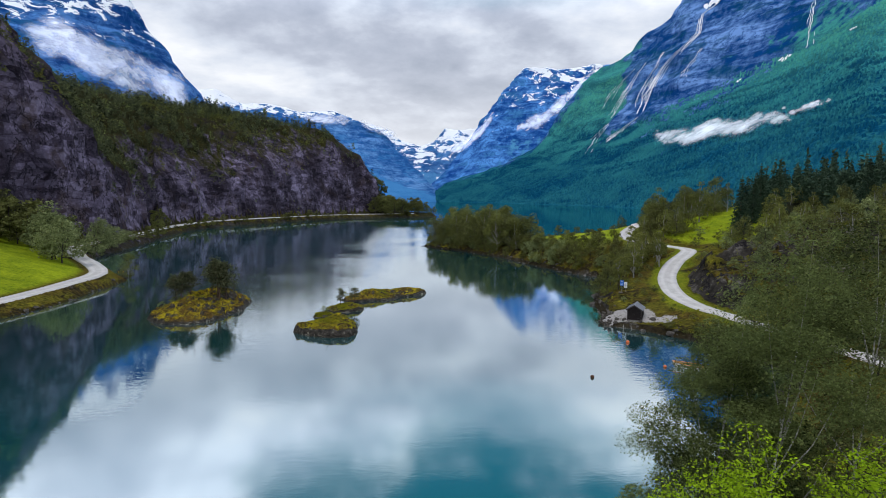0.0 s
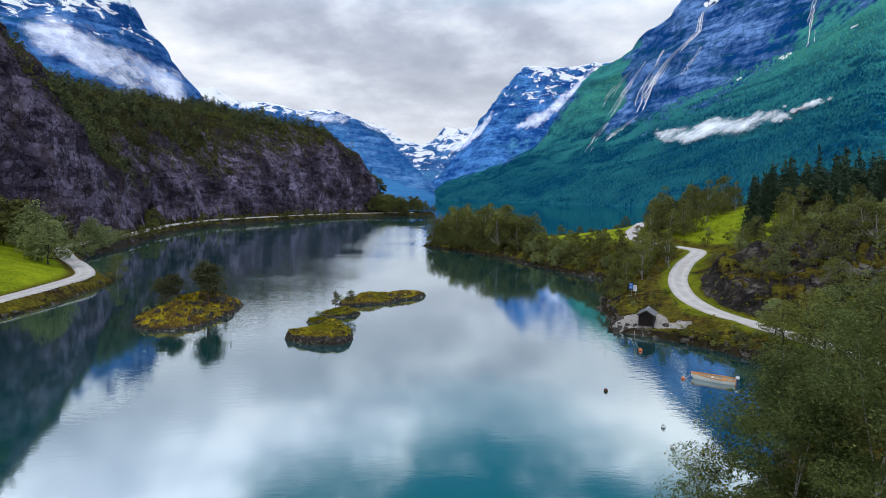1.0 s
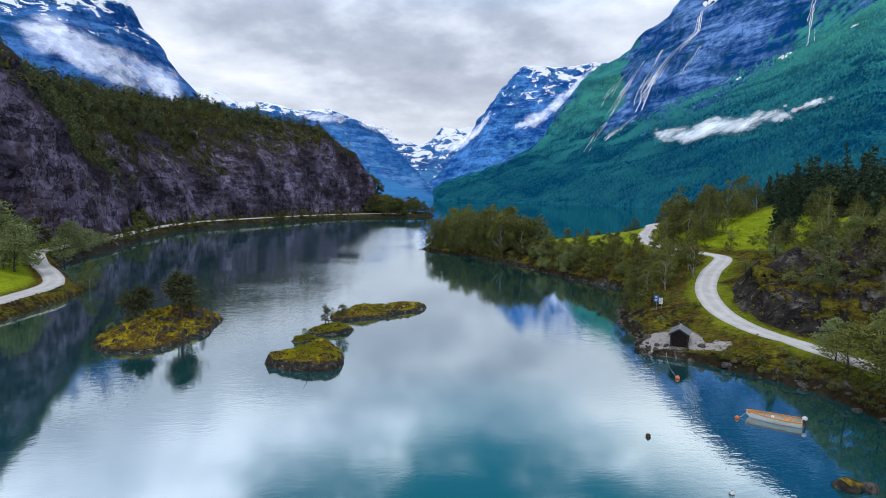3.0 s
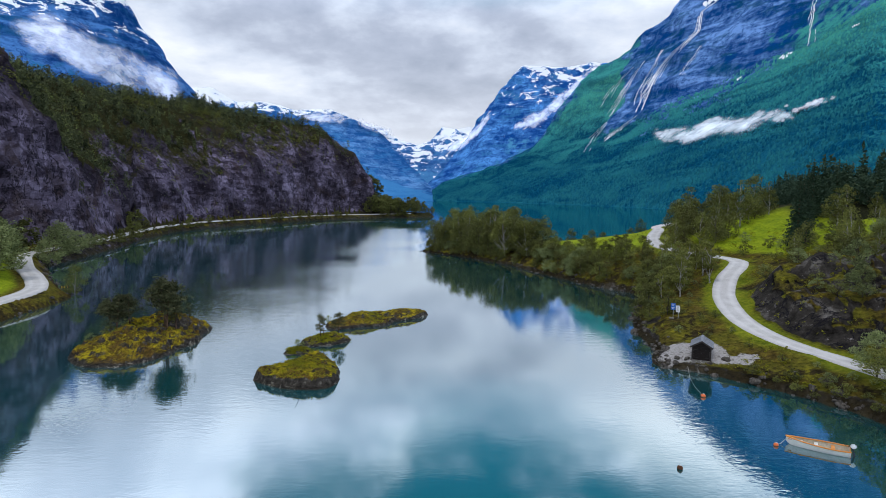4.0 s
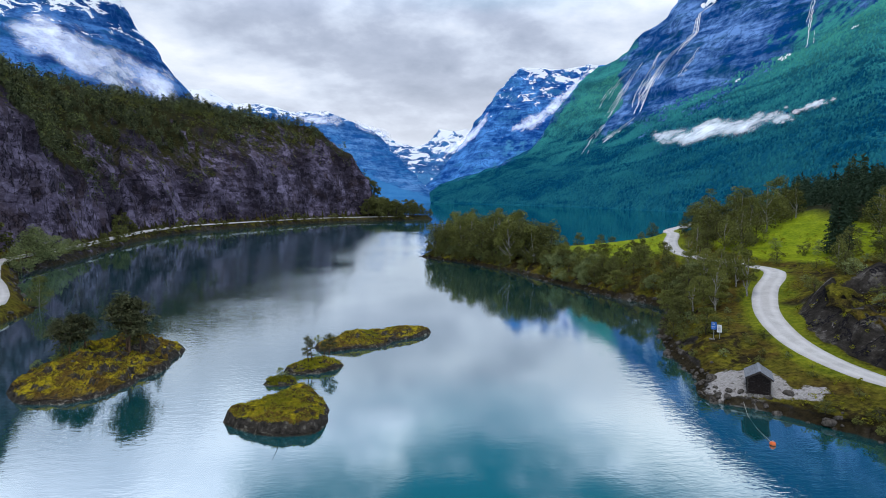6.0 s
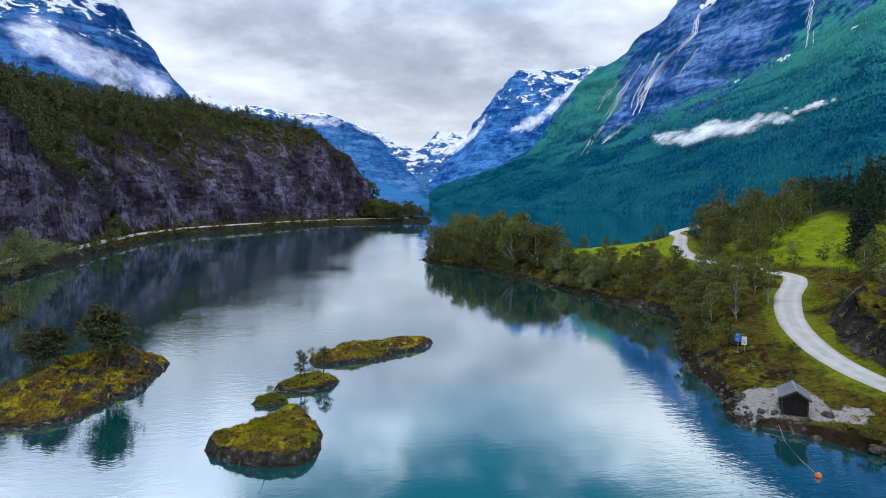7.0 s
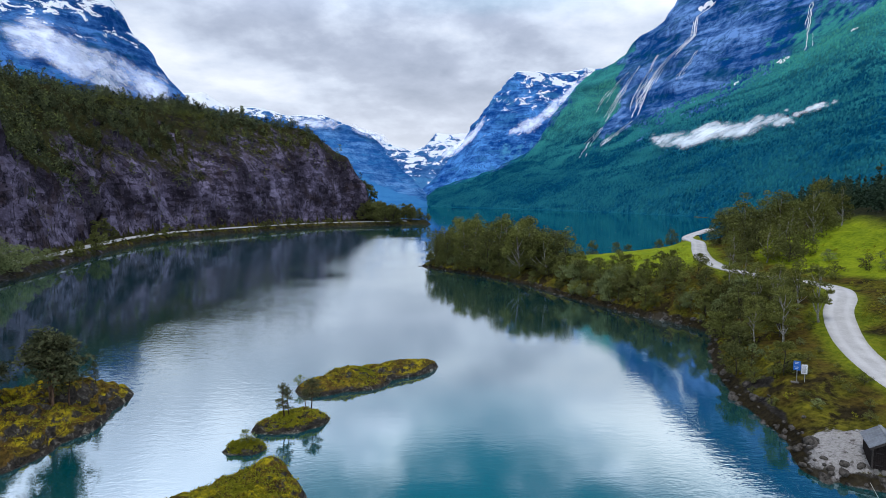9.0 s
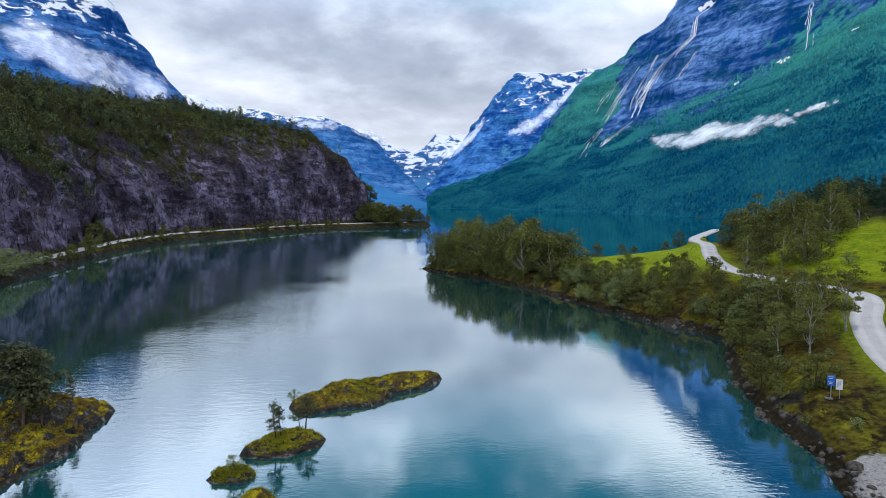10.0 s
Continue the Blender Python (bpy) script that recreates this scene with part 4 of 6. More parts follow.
def make_ribbon(name, label, category, trees, path, width, strands, seed, mat):
    rng = np.random.default_rng(seed)
    p = np.array(path, float)
    n = 60
    t = np.linspace(0, len(p) - 1, n)
    az, el = np.interp(t, range(len(p)), p[:, 0]), np.interp(t, range(len(p)), p[:, 1])
    verts, faces = [], []
    for k in range(2 * strands):
        off = rng.uniform(-1, 1) * 0.5 * (k > 0)
        a, b = sorted(rng.uniform(0, n, 2)) if k else (0, n)
        lo, hi = int(a), max(min(int(b), int(a) + 26) if k else int(b), int(a) + 8)
        base, count = len(verts), 0
        for i in range(lo, min(hi, n)):
            w = 0.75 * width * (0.5 + value_noise(np.array(i * 0.35), np.array(k * 3.1), seed)) * (1.0 if k == 0 else 0.55)
            swing = off * (0.25 + 0.75 * i / n) + 0.14 * (value_noise(np.array(i * 0.22), np.array(k * 7.7), seed + 1) - 0.5)
            c = on_mountain(trees, az[i] + swing, el[i], 8 + 1.6 * k)
            side = Vector((math.cos(radians(az[i])), -math.sin(radians(az[i])), 0.15)) * float(w)
            verts += [c - side, c, c + side]
            count += 1
        if count > 1:
            faces.append(grid_faces(count, 3) + base)
    me = mesh_of(name, verts, np.concatenate(faces), [mat])
    return tagged(new(name, me), label, category, kind="stuff")


FALLS = "white waterfall streaming down the haze-blue rock wall"
make_ribbon("waterfall", FALLS, "waterfall", RIGHT, [(29.8, 16.6), (28.4, 15.8), (28.2, 14.3), (26.8, 13.1), (25.7, 11.9), (24.7, 10.3), (23.8, 8.0)], 2.4, 9, 1, FOAM)
make_ribbon("waterfall", FALLS, "waterfall", RIGHT, [(25.8, 12.2), (24.8, 10.9), (23.9, 9.4), (23.3, 7.8)], 2.2, 8, 2, FOAM)
make_ribbon("waterfall", FALLS, "waterfall", RIGHT, [(25.4, 13.0), (24.4, 11.2), (23.4, 9.5), (23.1, 8.4)], 1.3, 6, 7, FOAM)
make_ribbon("waterfall", FALLS, "waterfall", RIGHT, [(23.9, 12.2), (22.7, 10.4), (21.6, 8.4), (21.0, 7.5)], 1.5, 7, 3, FOAM)
make_ribbon("waterfall", FALLS, "waterfall", RIGHT, [(22.9, 11.7), (21.2, 9.9), (20.2, 8.4)], 1.2, 6, 8, FOAM)
make_ribbon("waterfall", FALLS, "waterfall", RIGHT, [(28.5, 13.1), (27.4, 11.5), (26.9, 10.8)], 1.0, 5, 9, FOAM)
make_ribbon("waterfall", "pale stream bed running down through the forest", "waterfall", RIGHT, [(23.4, 7.5), (21.9, 6.4), (20.6, 5.3)], 2.2, 7, 4, FOAM)
make_ribbon("waterfall", "pale stream bed running down through the forest", "waterfall", RIGHT, [(20.8, 7.0), (19.7, 5.7), (18.8, 4.3)], 1.7, 6, 5, FOAM)
make_ribbon("waterfall", "thin waterfall in a rock cleft", "waterfall", RIGHT, [(36.9, 15.8), (36.65, 13.9), (36.5, 12.3)], 1.4, 3, 6, FOAM)


def make_snow_patch(trees, az, el, wide, tall, seed):
    verts, u = [], np.linspace(-1, 1, 22)
    for s in u:
        edge = 1 - s * s
        n = float(value_noise(np.array(s * 7), np.array(0.0), seed))
        for v in (-1, -0.4, 0.3, 1):
            verts.append(on_mountain(trees, az + s * wide, el + s * wide * 0.35 + v * tall * edge ** 0.6 * (0.15 + 1.3 * n) + 0.12 * wide * math.sin(5 * s + seed), 7))
    me = mesh_of("snow_patch", verts, grid_faces(22, 4), [SNOW])
    return tagged(new("snow_patch", me), "leftover snow patch on the mountain wall", "snow")


for i, (az, el, w, h) in enumerate([(35.0, 11.7, 0.55, 0.16), (31.6, 10.2, 0.3, 0.1), (29.2, 16.6, 0.7, 0.25), (39.6, 13.4, 0.25, 0.08)]):
    make_snow_patch(RIGHT, az, el, w, h, 200 + i)


# ---- islets and rocks ----
HEATHER = leaf_material("heather", (0.10, 0.10, 0.010), (0.27, 0.27, 0.02), (0.44, 0.40, 0.03))


def wet_rock_material():
    k = Mat("wet_rock")
    n, fine = k.noise(1.4, 7, 0.7, None, 0.5), k.noise(5.0, 5, 0.7)
    col = k.ramp(n, (0.38, (0.006, 0.005, 0.005)), (0.54, (0.04, 0.033, 0.026)), (0.68, (0.30, 0.27, 0.22)))
    col = k.mix(k.math("MULTIPLY", k.step(fine, 0.5, 0.7), 0.4), col, (0.10, 0.085, 0.02))
    k.set(Base_Color=col, Roughness=0.7, Specular_IOR_Level=0.2).bump(k.math("ADD", n, k.math("MULTIPLY", fine, 0.4)), 0.9, 0.4)
    return k.m


WET_ROCK = wet_rock_material()

def make_islet(outline, height, seed, label, lip=0.3, rugged=0.28):
    """A rock hump with steep wet sides and a mossy back."""
    p = np.array(outline, float)
    c = p.mean(0)
    ang = np.arctan2(p[:, 1] - c[1], p[:, 0] - c[0])
    order = np.argsort(ang)
    ang, rad = ang[order], np.hypot(*(p - c).T)[order]
    n, rings = 132, 32
    a = np.linspace(-math.pi, math.pi, n, endpoint=False)
    r = np.interp(a, np.concatenate([ang - 2 * math.pi, ang, ang + 2 * math.pi]), np.tile(rad, 3))
    r = np.convolve(np.concatenate([r[-2:], r, r[:2]]), [0.1, 0.2, 0.4, 0.2, 0.1], "valid")
    f = np.concatenate([[1.12], np.linspace(1, 0.0, rings) ** 0.8])
    F, A = np.meshgrid(f, a, indexing="ij")
    R = np.broadcast_to(r, F.shape) * (1 + 0.05 * fbm(np.cos(A) * 3, np.sin(A) * 3, 4, seed))
    x, y = c[0] + F * R * np.cos(A), c[1] + F * R * np.sin(A)
    edge = (1 - F) * R
    prof = lip * smooth(0, 0.6, edge) + (1 - lip) * smooth(0, 0.75 * rad.mean(), edge) ** 0.8
    z = height * prof * (0.75 + 0.45 * fbm(x * 0.25, y * 0.25, 3, seed + 2))
    z += smooth(0.0, 0.7, edge) * (rugged * fbm(x * 0.9, y * 0.9, 4, seed + 3, True) + 0.12 * fbm(x * 3, y * 3, 3, seed + 4))
    z = np.where(F > 1.05, -0.7, np.where(F > 0.995, -0.05, z))
    v, q = np.stack([x, y, z], -1).reshape(-1, 3), grid_faces(len(f), n, True)
    nrm = np.cross(v[q[:, 2]] - v[q[:, 0]], v[q[:, 3]] - v[q[:, 1]])
    nz = np.abs(nrm[:, 2]) / (np.linalg.norm(nrm, axis=1) + 1e-9)
    c3 = v[q].mean(1)
    lush = (c3[:, 2] > 0.27 * height + 0.32 * fbm(c3[:, 0] * 0.8, c3[:, 1] * 0.8, 3, seed + 8)) & (nz > 0.66 + 0.16 * fbm(c3[:, 0] * 1.5, c3[:, 1] * 1.5, 2, seed + 9))
    green = (c3[:, 2] > 0.12 * height) & (nz > 0.2)
    root = tagged(new("islet"), label, "islet", "islets in the lake")
    part("rock", mesh_of("rock", v, q, [WET_ROCK]), None, root, "dark wet rock")
    lift = v + (0, 0, 0.07)
    lift[:, 2] += 0.05 * fbm(v[:, 0] * 4, v[:, 1] * 4, 2, seed + 11)
    part("moss", mesh_of("moss", lift, q[green], [MOSSY]), None, root, "golden moss cover")
    rng = np.random.default_rng(seed)
    pick = c3[lush][rng.integers(0, lush.sum(), int(lush.sum() * 0.9))]
    tuft = leaves(np.repeat(pick, 3, 0) + rng.normal(size=(len(pick) * 3, 3)) * (0.14, 0.14, 0.03) + (0, 0, 0.09), 0.075, rng)
    part("grass", mesh_of("grass", *tuft, [HEATHER], shade=False), None, root)
    return BVHTree.FromPolygons(v.tolist(), q.tolist())


ISLETS = [
    make_islet([(-41.2, 104.5), (-39.6, 99.5), (-37, 96.5), (-33, 95.5), (-29.5, 98.2), (-28, 104), (-27.3, 112), (-27.2, 118), (-31, 121), (-36, 119), (-40.4, 112)], 2.9, 301,
               "large rocky islet with golden moss and small pines", 0.12, 0.8),
    make_islet([(-15, 90.4), (-12.8, 87.6), (-9.4, 86), (-6, 86.2), (-5.2, 90.6), (-6.6, 95), (-8, 97.6), (-10, 95.5), (-13, 93)], 2.1, 302,
               "small dark rock islet with a yellow-green moss back", 0.5, 0.35),
    make_islet([(-12.0, 105.2), (-10.4, 104.5), (-8.8, 104.6), (-6.4, 105.6), (-4.7, 108.3), (-7.8, 109.6), (-10.8, 107.3)], 1.15, 303,
               "small low mossy islet carrying two thin trees"),
    make_islet([(-13.5, 100.9), (-11.9, 100.2), (-9.7, 101.4), (-10.2, 102.3), (-12.8, 102.2)], 0.6, 304, "tiny mossy rock islet with a shrub"),
    make_islet([(-9.9, 117.6), (-8.3, 114.6), (-3.8, 116.3), (1.4, 120.4), (8.3, 126.4), (3, 126.3), (-2, 123.3), (-7, 120.5)], 1.7, 305,
               "long low grass-topped rock islet"),
]


def islet_top(x, y):
    best = 0.0
    for t in ISLETS:
        hit = t.ray_cast(Vector((x, y, 30)), Vector((0, 0, -1)))
        if hit[0] is not None:
            best = max(best, hit[0].z)
    return best


def stone_mesh(seed, squash=0.65):
    bm = bmesh.new()
    bmesh.ops.create_icosphere(bm, subdivisions=2, radius=1.0)
    for v in bm.verts:
        n = noise.fractal(v.co * 1.3 + Vector((seed * 3.1, 0, 0)), 1.0, 2.0, 3)
        v.co *= 1 + 0.35 * n
        v.co.z *= squash
    me = bpy.data.meshes.new("boulder")
    bm.to_mesh(me)
    bm.free()
    return me


BOULDER = plain("grey_boulder", (0.13, 0.115, 0.10), 0.9, 0.8, 3.5)


for i, (x, y, r) in enumerate([(33.4, 54.9, 0.85), (34.8, 54.5, 0.6), (35.9, 53.4, 0.5)]):
    me = stone_mesh(40 + i)
    me.materials.append(MOSSY if i == 0 else BOULDER)
    ob = tagged(new("boulder", me), ("yellow mossy boulder in the shallows" if i == 0 else "wet grey boulder in the shallows"), "boulder", "boulders in the shallows")
    ob.matrix_world = pose(x, y, 0.1 * r, 0, 0, 40 * i) @ Matrix.Diagonal((r * 1.3, r, r, 1))


def scatter_stones():
    rng = np.random.default_rng(9)
    base = stone_mesh(3)
    bv = np.array([v.co for v in base.vertices])
    bf = np.array([p.vertices for p in base.polygons])
    verts, faces, count = [], [], 0
    for line, lo, hi, n in ((RIGHT_SHORE, 40, 250, 520), (LEFT_SHORE, 90, 330, 220)):
        c = curved(line, 12)
        c = c[(c[:, 1] > lo) & (c[:, 1] < hi)]
        for p in c[rng.integers(0, len(c), n)]:
            x, y = p[:2] + rng.normal(0, 1.1, 2)
            z = ground_z(x, y)
            if z < -0.35 or z > 2.2:
                continue
            r = 0.15 + 0.45 * rng.random() ** 2.5
            m = np.array(pose(0, 0, 0, rng.uniform(-25, 25), rng.uniform(-25, 25), rng.uniform(0, 360)).to_3x3())
            verts.append((bv * r * rng.uniform(0.7, 1.4, 3)) @ m.T + (x, y, z + 0.05))
            faces.append(bf + count * len(bv))
            count += 1
    bpy.data.meshes.remove(base)
    me = mesh_of("shore_stones", np.concatenate(verts), np.concatenate(faces), [BOULDER])
    tagged(new("shore_stones", me), "loose grey stones along the waterline", "stones", kind="stuff")


scatter_stones()


# ---- trees ----
def broadleaf(seed, h, r, count, size, low=0.22, clumps=26, droop=0.0, lobes=(0.2, 0.38), level=0.75, inner=0, stout=1.0, flat=0.35, corners=3):
    """Trunk and limbs, and a crown of leaf clumps with gaps."""
    rng = np.random.default_rng(seed)
    lean = rng.normal(0, 0.04, 2) * h
    zs = np.linspace(0, 0.92, 9)
    spine = np.stack([lean[0] * zs ** 2 + 0.02 * h * np.sin(zs * 6 + seed), lean[1] * zs ** 2 + 0.02 * h * np.cos(zs * 5 + seed), zs * h], -1)
    spine[0, :2], spine[0, 2] = 0, -0.4
    pieces = [tube(spine, np.interp(zs, [0, 0.1, 0.92], np.array([0.017 * h + 0.03, 0.012 * h + 0.02, 0.01]) * stout), 7)]
    pts = rng.normal(size=(clumps, 3))
    pts /= np.linalg.norm(pts, axis=1)[:, None]
    pts *= (rng.uniform(0.5, 1.0, clumps) ** 0.6)[:, None]
    mid, half = h * (1 + low) / 2, h * (1 - low) / 2
    wide = r * (1.0 - 0.42 * np.clip(pts[:, 2], -1, 1))
    cen = np.stack([pts[:, 0] * wide, pts[:, 1] * wide, mid + pts[:, 2] * half * 0.9], -1)
    cen[:, 0] += lean[0] * 0.6
    cen[:, 1] += lean[1] * 0.6
    for c in cen[:: max(1, clumps // 9)]:
        t = np.clip((c[2] - 0.28 * h) / h, 0.12, 0.8)
        s = np.array([np.interp(t, zs, spine[:, i]) for i in range(3)])
        m = s * 0.45 + c * 0.55 + (0, 0, -0.03 * h)
        pieces.append(tube([s, m, c], np.array([0.007 * h + 0.01, 0.0045 * h + 0.008, 0.006]) * stout, 4))
    trunk = joined(pieces)
    which = rng.integers(0, clumps, count)
    rc = r * rng.uniform(*lobes, clumps)
    off = rng.normal(size=(count, 3))
    off /= np.linalg.norm(off, axis=1)[:, None]
    off[:, 2] = np.where(off[:, 2] < 0, off[:, 2] * 0.6, off[:, 2])
    off *= (rng.uniform(0.5, 1.0, count) ** 0.5)[:, None] * (1, 1, level)
    pos = cen[which] + off * rc[which][:, None]
    pos[:, 2] -= droop * r * rng.random(count) ** 2 * 0.8
    crown = leaves(pos, size, rng, flat, corners)
    if inner:
        at = rng.integers(0, clumps, inner)
        mid_pts = cen[at] * (0.72, 0.72, 1) + rng.normal(size=(inner, 3)) * r * 0.13 - (0, 0, 0.06 * r)
        crown = joined([crown, leaves(mid_pts, size * 1.8, rng, flat, corners)])
    return trunk, crown


def pine(seed, h, r, count, size, bare=0.4):
    rng = np.random.default_rng(seed)
    zs = np.linspace(0, 1, 8)
    spine = np.stack([0.03 * h * np.sin(zs * 4 + seed), 0.03 * h * np.cos(zs * 3 + seed) - 0.03 * h * math.cos(seed), zs * h], -1)
    spine[0, 2] = -0.3
    pieces = [tube(spine, np.interp(zs, [0, 1], [0.02 * h + 0.02, 0.012]), 6)]
    pos, n = [], 18
    for k in range(n):
        t = bare + (1 - bare) * (k + 0.5) / n
        a = rng.uniform(0, 6.28)
        reach = r * (1.05 - 0.72 * ((t - bare) / (1 - bare)) ** 1.6) * rng.uniform(0.55, 1.1)
        s = np.array([np.interp(t, zs, spine[:, i]) for i in range(3)])
        tip = s + (math.cos(a) * reach, math.sin(a) * reach, reach * rng.uniform(0.0, 0.3))
        pieces.append(tube([s, (s + tip) / 2 + (0, 0, -0.02 * h), tip], [0.006 * h, 0.004 * h, 0.004], 4))
        m = max(4, count // n)
        f = rng.uniform(0.35, 1.08, m)[:, None]
        pos.append(s * (1 - f) + tip * f + rng.normal(size=(m, 3)) * (0.2 * r, 0.2 * r, 0.07 * r))
    top = np.array(spine[-1]) + rng.normal(size=(count // 12 + 2, 3)) * (0.14 * r, 0.14 * r, 0.06 * h)
    return joined(pieces), leaves(np.concatenate(pos + [top]), size, rng, 0.2)


def spruce(seed, h, r, count, size):
    rng = np.random.default_rng(seed)
    trunk = tube([(0, 0, -0.4), (0, 0, h * 0.5), (0, 0, h)], [0.02 * h, 0.012 * h, 0.008], 6)
    t = 1 - np.sqrt(rng.random(count) * 0.985)
    t = np.round(t * 17 + rng.normal(0, 0.18, count)) / 17 * 0.9 + 0.08 + 0.01 * rng.normal(size=count)
    reach = r * np.clip(1.05 - t, 0.04, 1) * (0.85 + 0.25 * np.sin(rng.integers(0, 9, count) * 2.1))
    a = np.round(rng.uniform(0, 11, count)) / 11 * 6.28 + t * 21 + rng.normal(0, 0.12, count)
    f = rng.random(count) ** 0.6
    pos = np.stack([np.cos(a) * reach * f, np.sin(a) * reach * f, t * h - 0.32 * reach * f], -1)
    return trunk, leaves(pos, size, rng, 0.3)


def tree_thing(name, shape, bark, leaf, label, category="tree"):
    """A tree at the origin, as an Empty with a trunk and a crown; it is copied into place and then removed."""
    root = tagged(new(name), label, category)
    part("trunk", mesh_of("trunk", *shape[0], [bark]), None, root)
    part("crown", mesh_of("crown", *shape[1], [leaf], shade=False), None, root)
    return root


def drop_thing(root):
    for o in (*root.children_recursive, root):
        bpy.data.objects.remove(o)


class Stock:
    """Variants of one kind of tree, to be set out by copying."""

    def __init__(self, variants, group):
        self.variants, self.group, self.rng = variants, group, random.Random(len(group) + len(variants))

    def place(self, x, y, scale=1.0, z=None, which=None, group=None):
        v = self.variants[which if which is not None else self.rng.randrange(len(self.variants))]
        z = ground_z(x, y) if z is None else z
        ob = copy_thing(v, pose(x, y, z, 0, 0, self.rng.uniform(0, 360)))
        s = scale
        ob.scale = (s * self.rng.uniform(0.9, 1.12), s * self.rng.uniform(0.9, 1.12), s)
        tagged(ob, group=group or self.group)
        return ob

    def close(self):
        for v in self.variants:
            drop_thing(v)


BIRCH = Stock([tree_thing("birch_tree", broadleaf(500 + i, 10, 2.4 + 0.35 * (i % 2), 2500, 0.19, 0.0, 50, 0.0, (0.26, 0.44), 0.9), BIRCH_BARK, BIRCH_LEAF,
                          "leafy birch tree with a pale trunk on the lake bank") for i in range(4)], "birches on the banks")
ALDER = Stock([tree_thing("alder_tree", broadleaf(520 + i, 8, 2.5, 2200, 0.19, -0.1, 46, 0.0, (0.28, 0.46), 0.95), GREY_BARK, WOODS_LEAF,
                          "dense dark green alder tree at the water's edge") for i in range(4)], "alders on the banks")
WILLOW = Stock([tree_thing("willow_tree", broadleaf(540 + i, 8, 3.1, 2600, 0.2, 0.02, 40, 0.0, (0.26, 0.42), 0.9), GREY_BARK, WILLOW_LEAF,
                           "rounded grey-green willow tree on the bank") for i in range(3)], "willows on the banks")
SHRUB = Stock([tree_thing("shrub", broadleaf(560 + i, 2.6, 1.4, 700, 0.115, 0.0, 22), GREY_BARK, (BIRCH_LEAF, WOODS_LEAF, WILLOW_LEAF)[i],
                          "low leafy shrub on the mossy bank", "shrub") for i in range(3)], "shrubs on the banks")
PINES = Stock([tree_thing("pine_tree", pine(580 + i, 3.2, (0.75, 0.95, 1.35)[i], (800, 900, 1250)[i], (0.085, 0.085, 0.11)[i], (0.3, 0.45, 0.38)[i]), PINE_BARK, PINE_LEAF,
                          "small dark pine tree on a mossy islet") for i in range(3)], "pines on the islets")
SPRUCES = Stock([tree_thing("spruce_tree", spruce(600 + i, 13, 2.7, 4200, 0.23), PINE_BARK, SPRUCE_LEAF,
                            "tall dark spruce on the hillside") for i in range(2)], "spruces on the hillside")


def scatter(n, seed, area, accept, gap):
    """Places in a rectangle that a rule accepts, at least gap apart."""
    rng = np.random.default_rng(seed)
    out = []
    x, y = rng.uniform(area[0], area[1], n * 60), rng.uniform(area[2], area[3], n * 60)
    h, d, left, dr, sr, e, crag, dl, sl, wall, wooded = terrain(x, y, True)
    ok = accept(x, y, h, d, left, dr, sr, e, dl, sl, wall)
    for px, py in zip(x[ok], y[ok]):
        if all((px - q[0]) ** 2 + (py - q[1]) ** 2 > gap * gap for q in out):
            out.append((float(px), float(py)))
            if len(out) == n:
                break
    return out


FARTREE = Stock([tree_thing("alder_tree", broadleaf(610 + i, 9, 3.0, 1000, 0.38, 0.02, 30), GREY_BARK, WOODS_LEAF,
                            "dark leafy tree below the distant cliff") for i in range(4)], "trees on the far shore")
NEARBY = Stock([tree_thing("willow_tree", broadleaf(620 + i, 8, 2.8, 4200, 0.13, 0.02, 46), GREY_BARK, (WILLOW_LEAF, BIRCH_LEAF, WILLOW_LEAF)[i],
                           "bushy grey-green willow beside the road") for i in range(3)], "trees on the near bank")
SLIM = Stock([tree_thing("birch_tree", broadleaf(630 + i, 9, 1.9, 3200, 0.13, 0.22, 50), BIRCH_BARK, BIRCH_LEAF,
                         "slim birch with a white trunk beside the gravel road") for i in range(3)], "birches beside the road")
THICKET = Stock([tree_thing("alder_tree", broadleaf(640 + i, 5, 2.0, 1900, 0.14, -0.02, 36), GREY_BARK, (WOODS_LEAF, BIRCH_LEAF)[i % 2],
                            "bushy alder thicket on the bank below the road") for i in range(4)], "alders below the road")
rnd = random.Random(5)
# the wooded point
for x, y in scatter(46, 1, (12, 62, 196, 262), lambda x, y, h, d, left, dr, sr, e, dl, sl, wall: (~left) & (d > 1.5) & (d < 20) & (x < 50 + (y - 200) * -0.3), 2.6):
    (ALDER if rnd.random() < 0.4 else BIRCH).place(x, y, rnd.uniform(1.05, 1.5), group="trees on the point")
for x, y in scatter(84, 2, (12, 66, 140, 255), lambda x, y, h, d, left, dr, sr, e, dl, sl, wall: (~left) & (d > 0.5) & (d < 6), 1.7):
    (ALDER if rnd.random() < 0.6 else WILLOW).place(x, y, rnd.uniform(0.35, 0.62), group="trees along the water")
# the bank below the road
for x, y in scatter(70, 3, (40, 66, 108, 196), lambda x, y, h, d, left, dr, sr, e, dl, sl, wall: (~left) & (d > 1.0) & (d < 13) & (dr > 5.0) & (sr < 0) & ((y > 120) | (d < 5)), 2.1):
    THICKET.place(x, y, rnd.uniform(0.55, 1.1))
for x, y, s in [(57.3, 120.8, 0.86), (50.5, 118.2, 0.8), (54.5, 124.5, 0.75), (48.5, 121, 0.55), (60.5, 129, 0.8), (57, 133, 0.7), (63.5, 137, 0.6), (60, 138.5, 0.85), (62.3, 144.5, 0.8), (57.8, 130, 0.85), (63.6, 151, 0.7), (61, 147, 0.6)]:
    SLIM.place(x, y, s * 1.05)
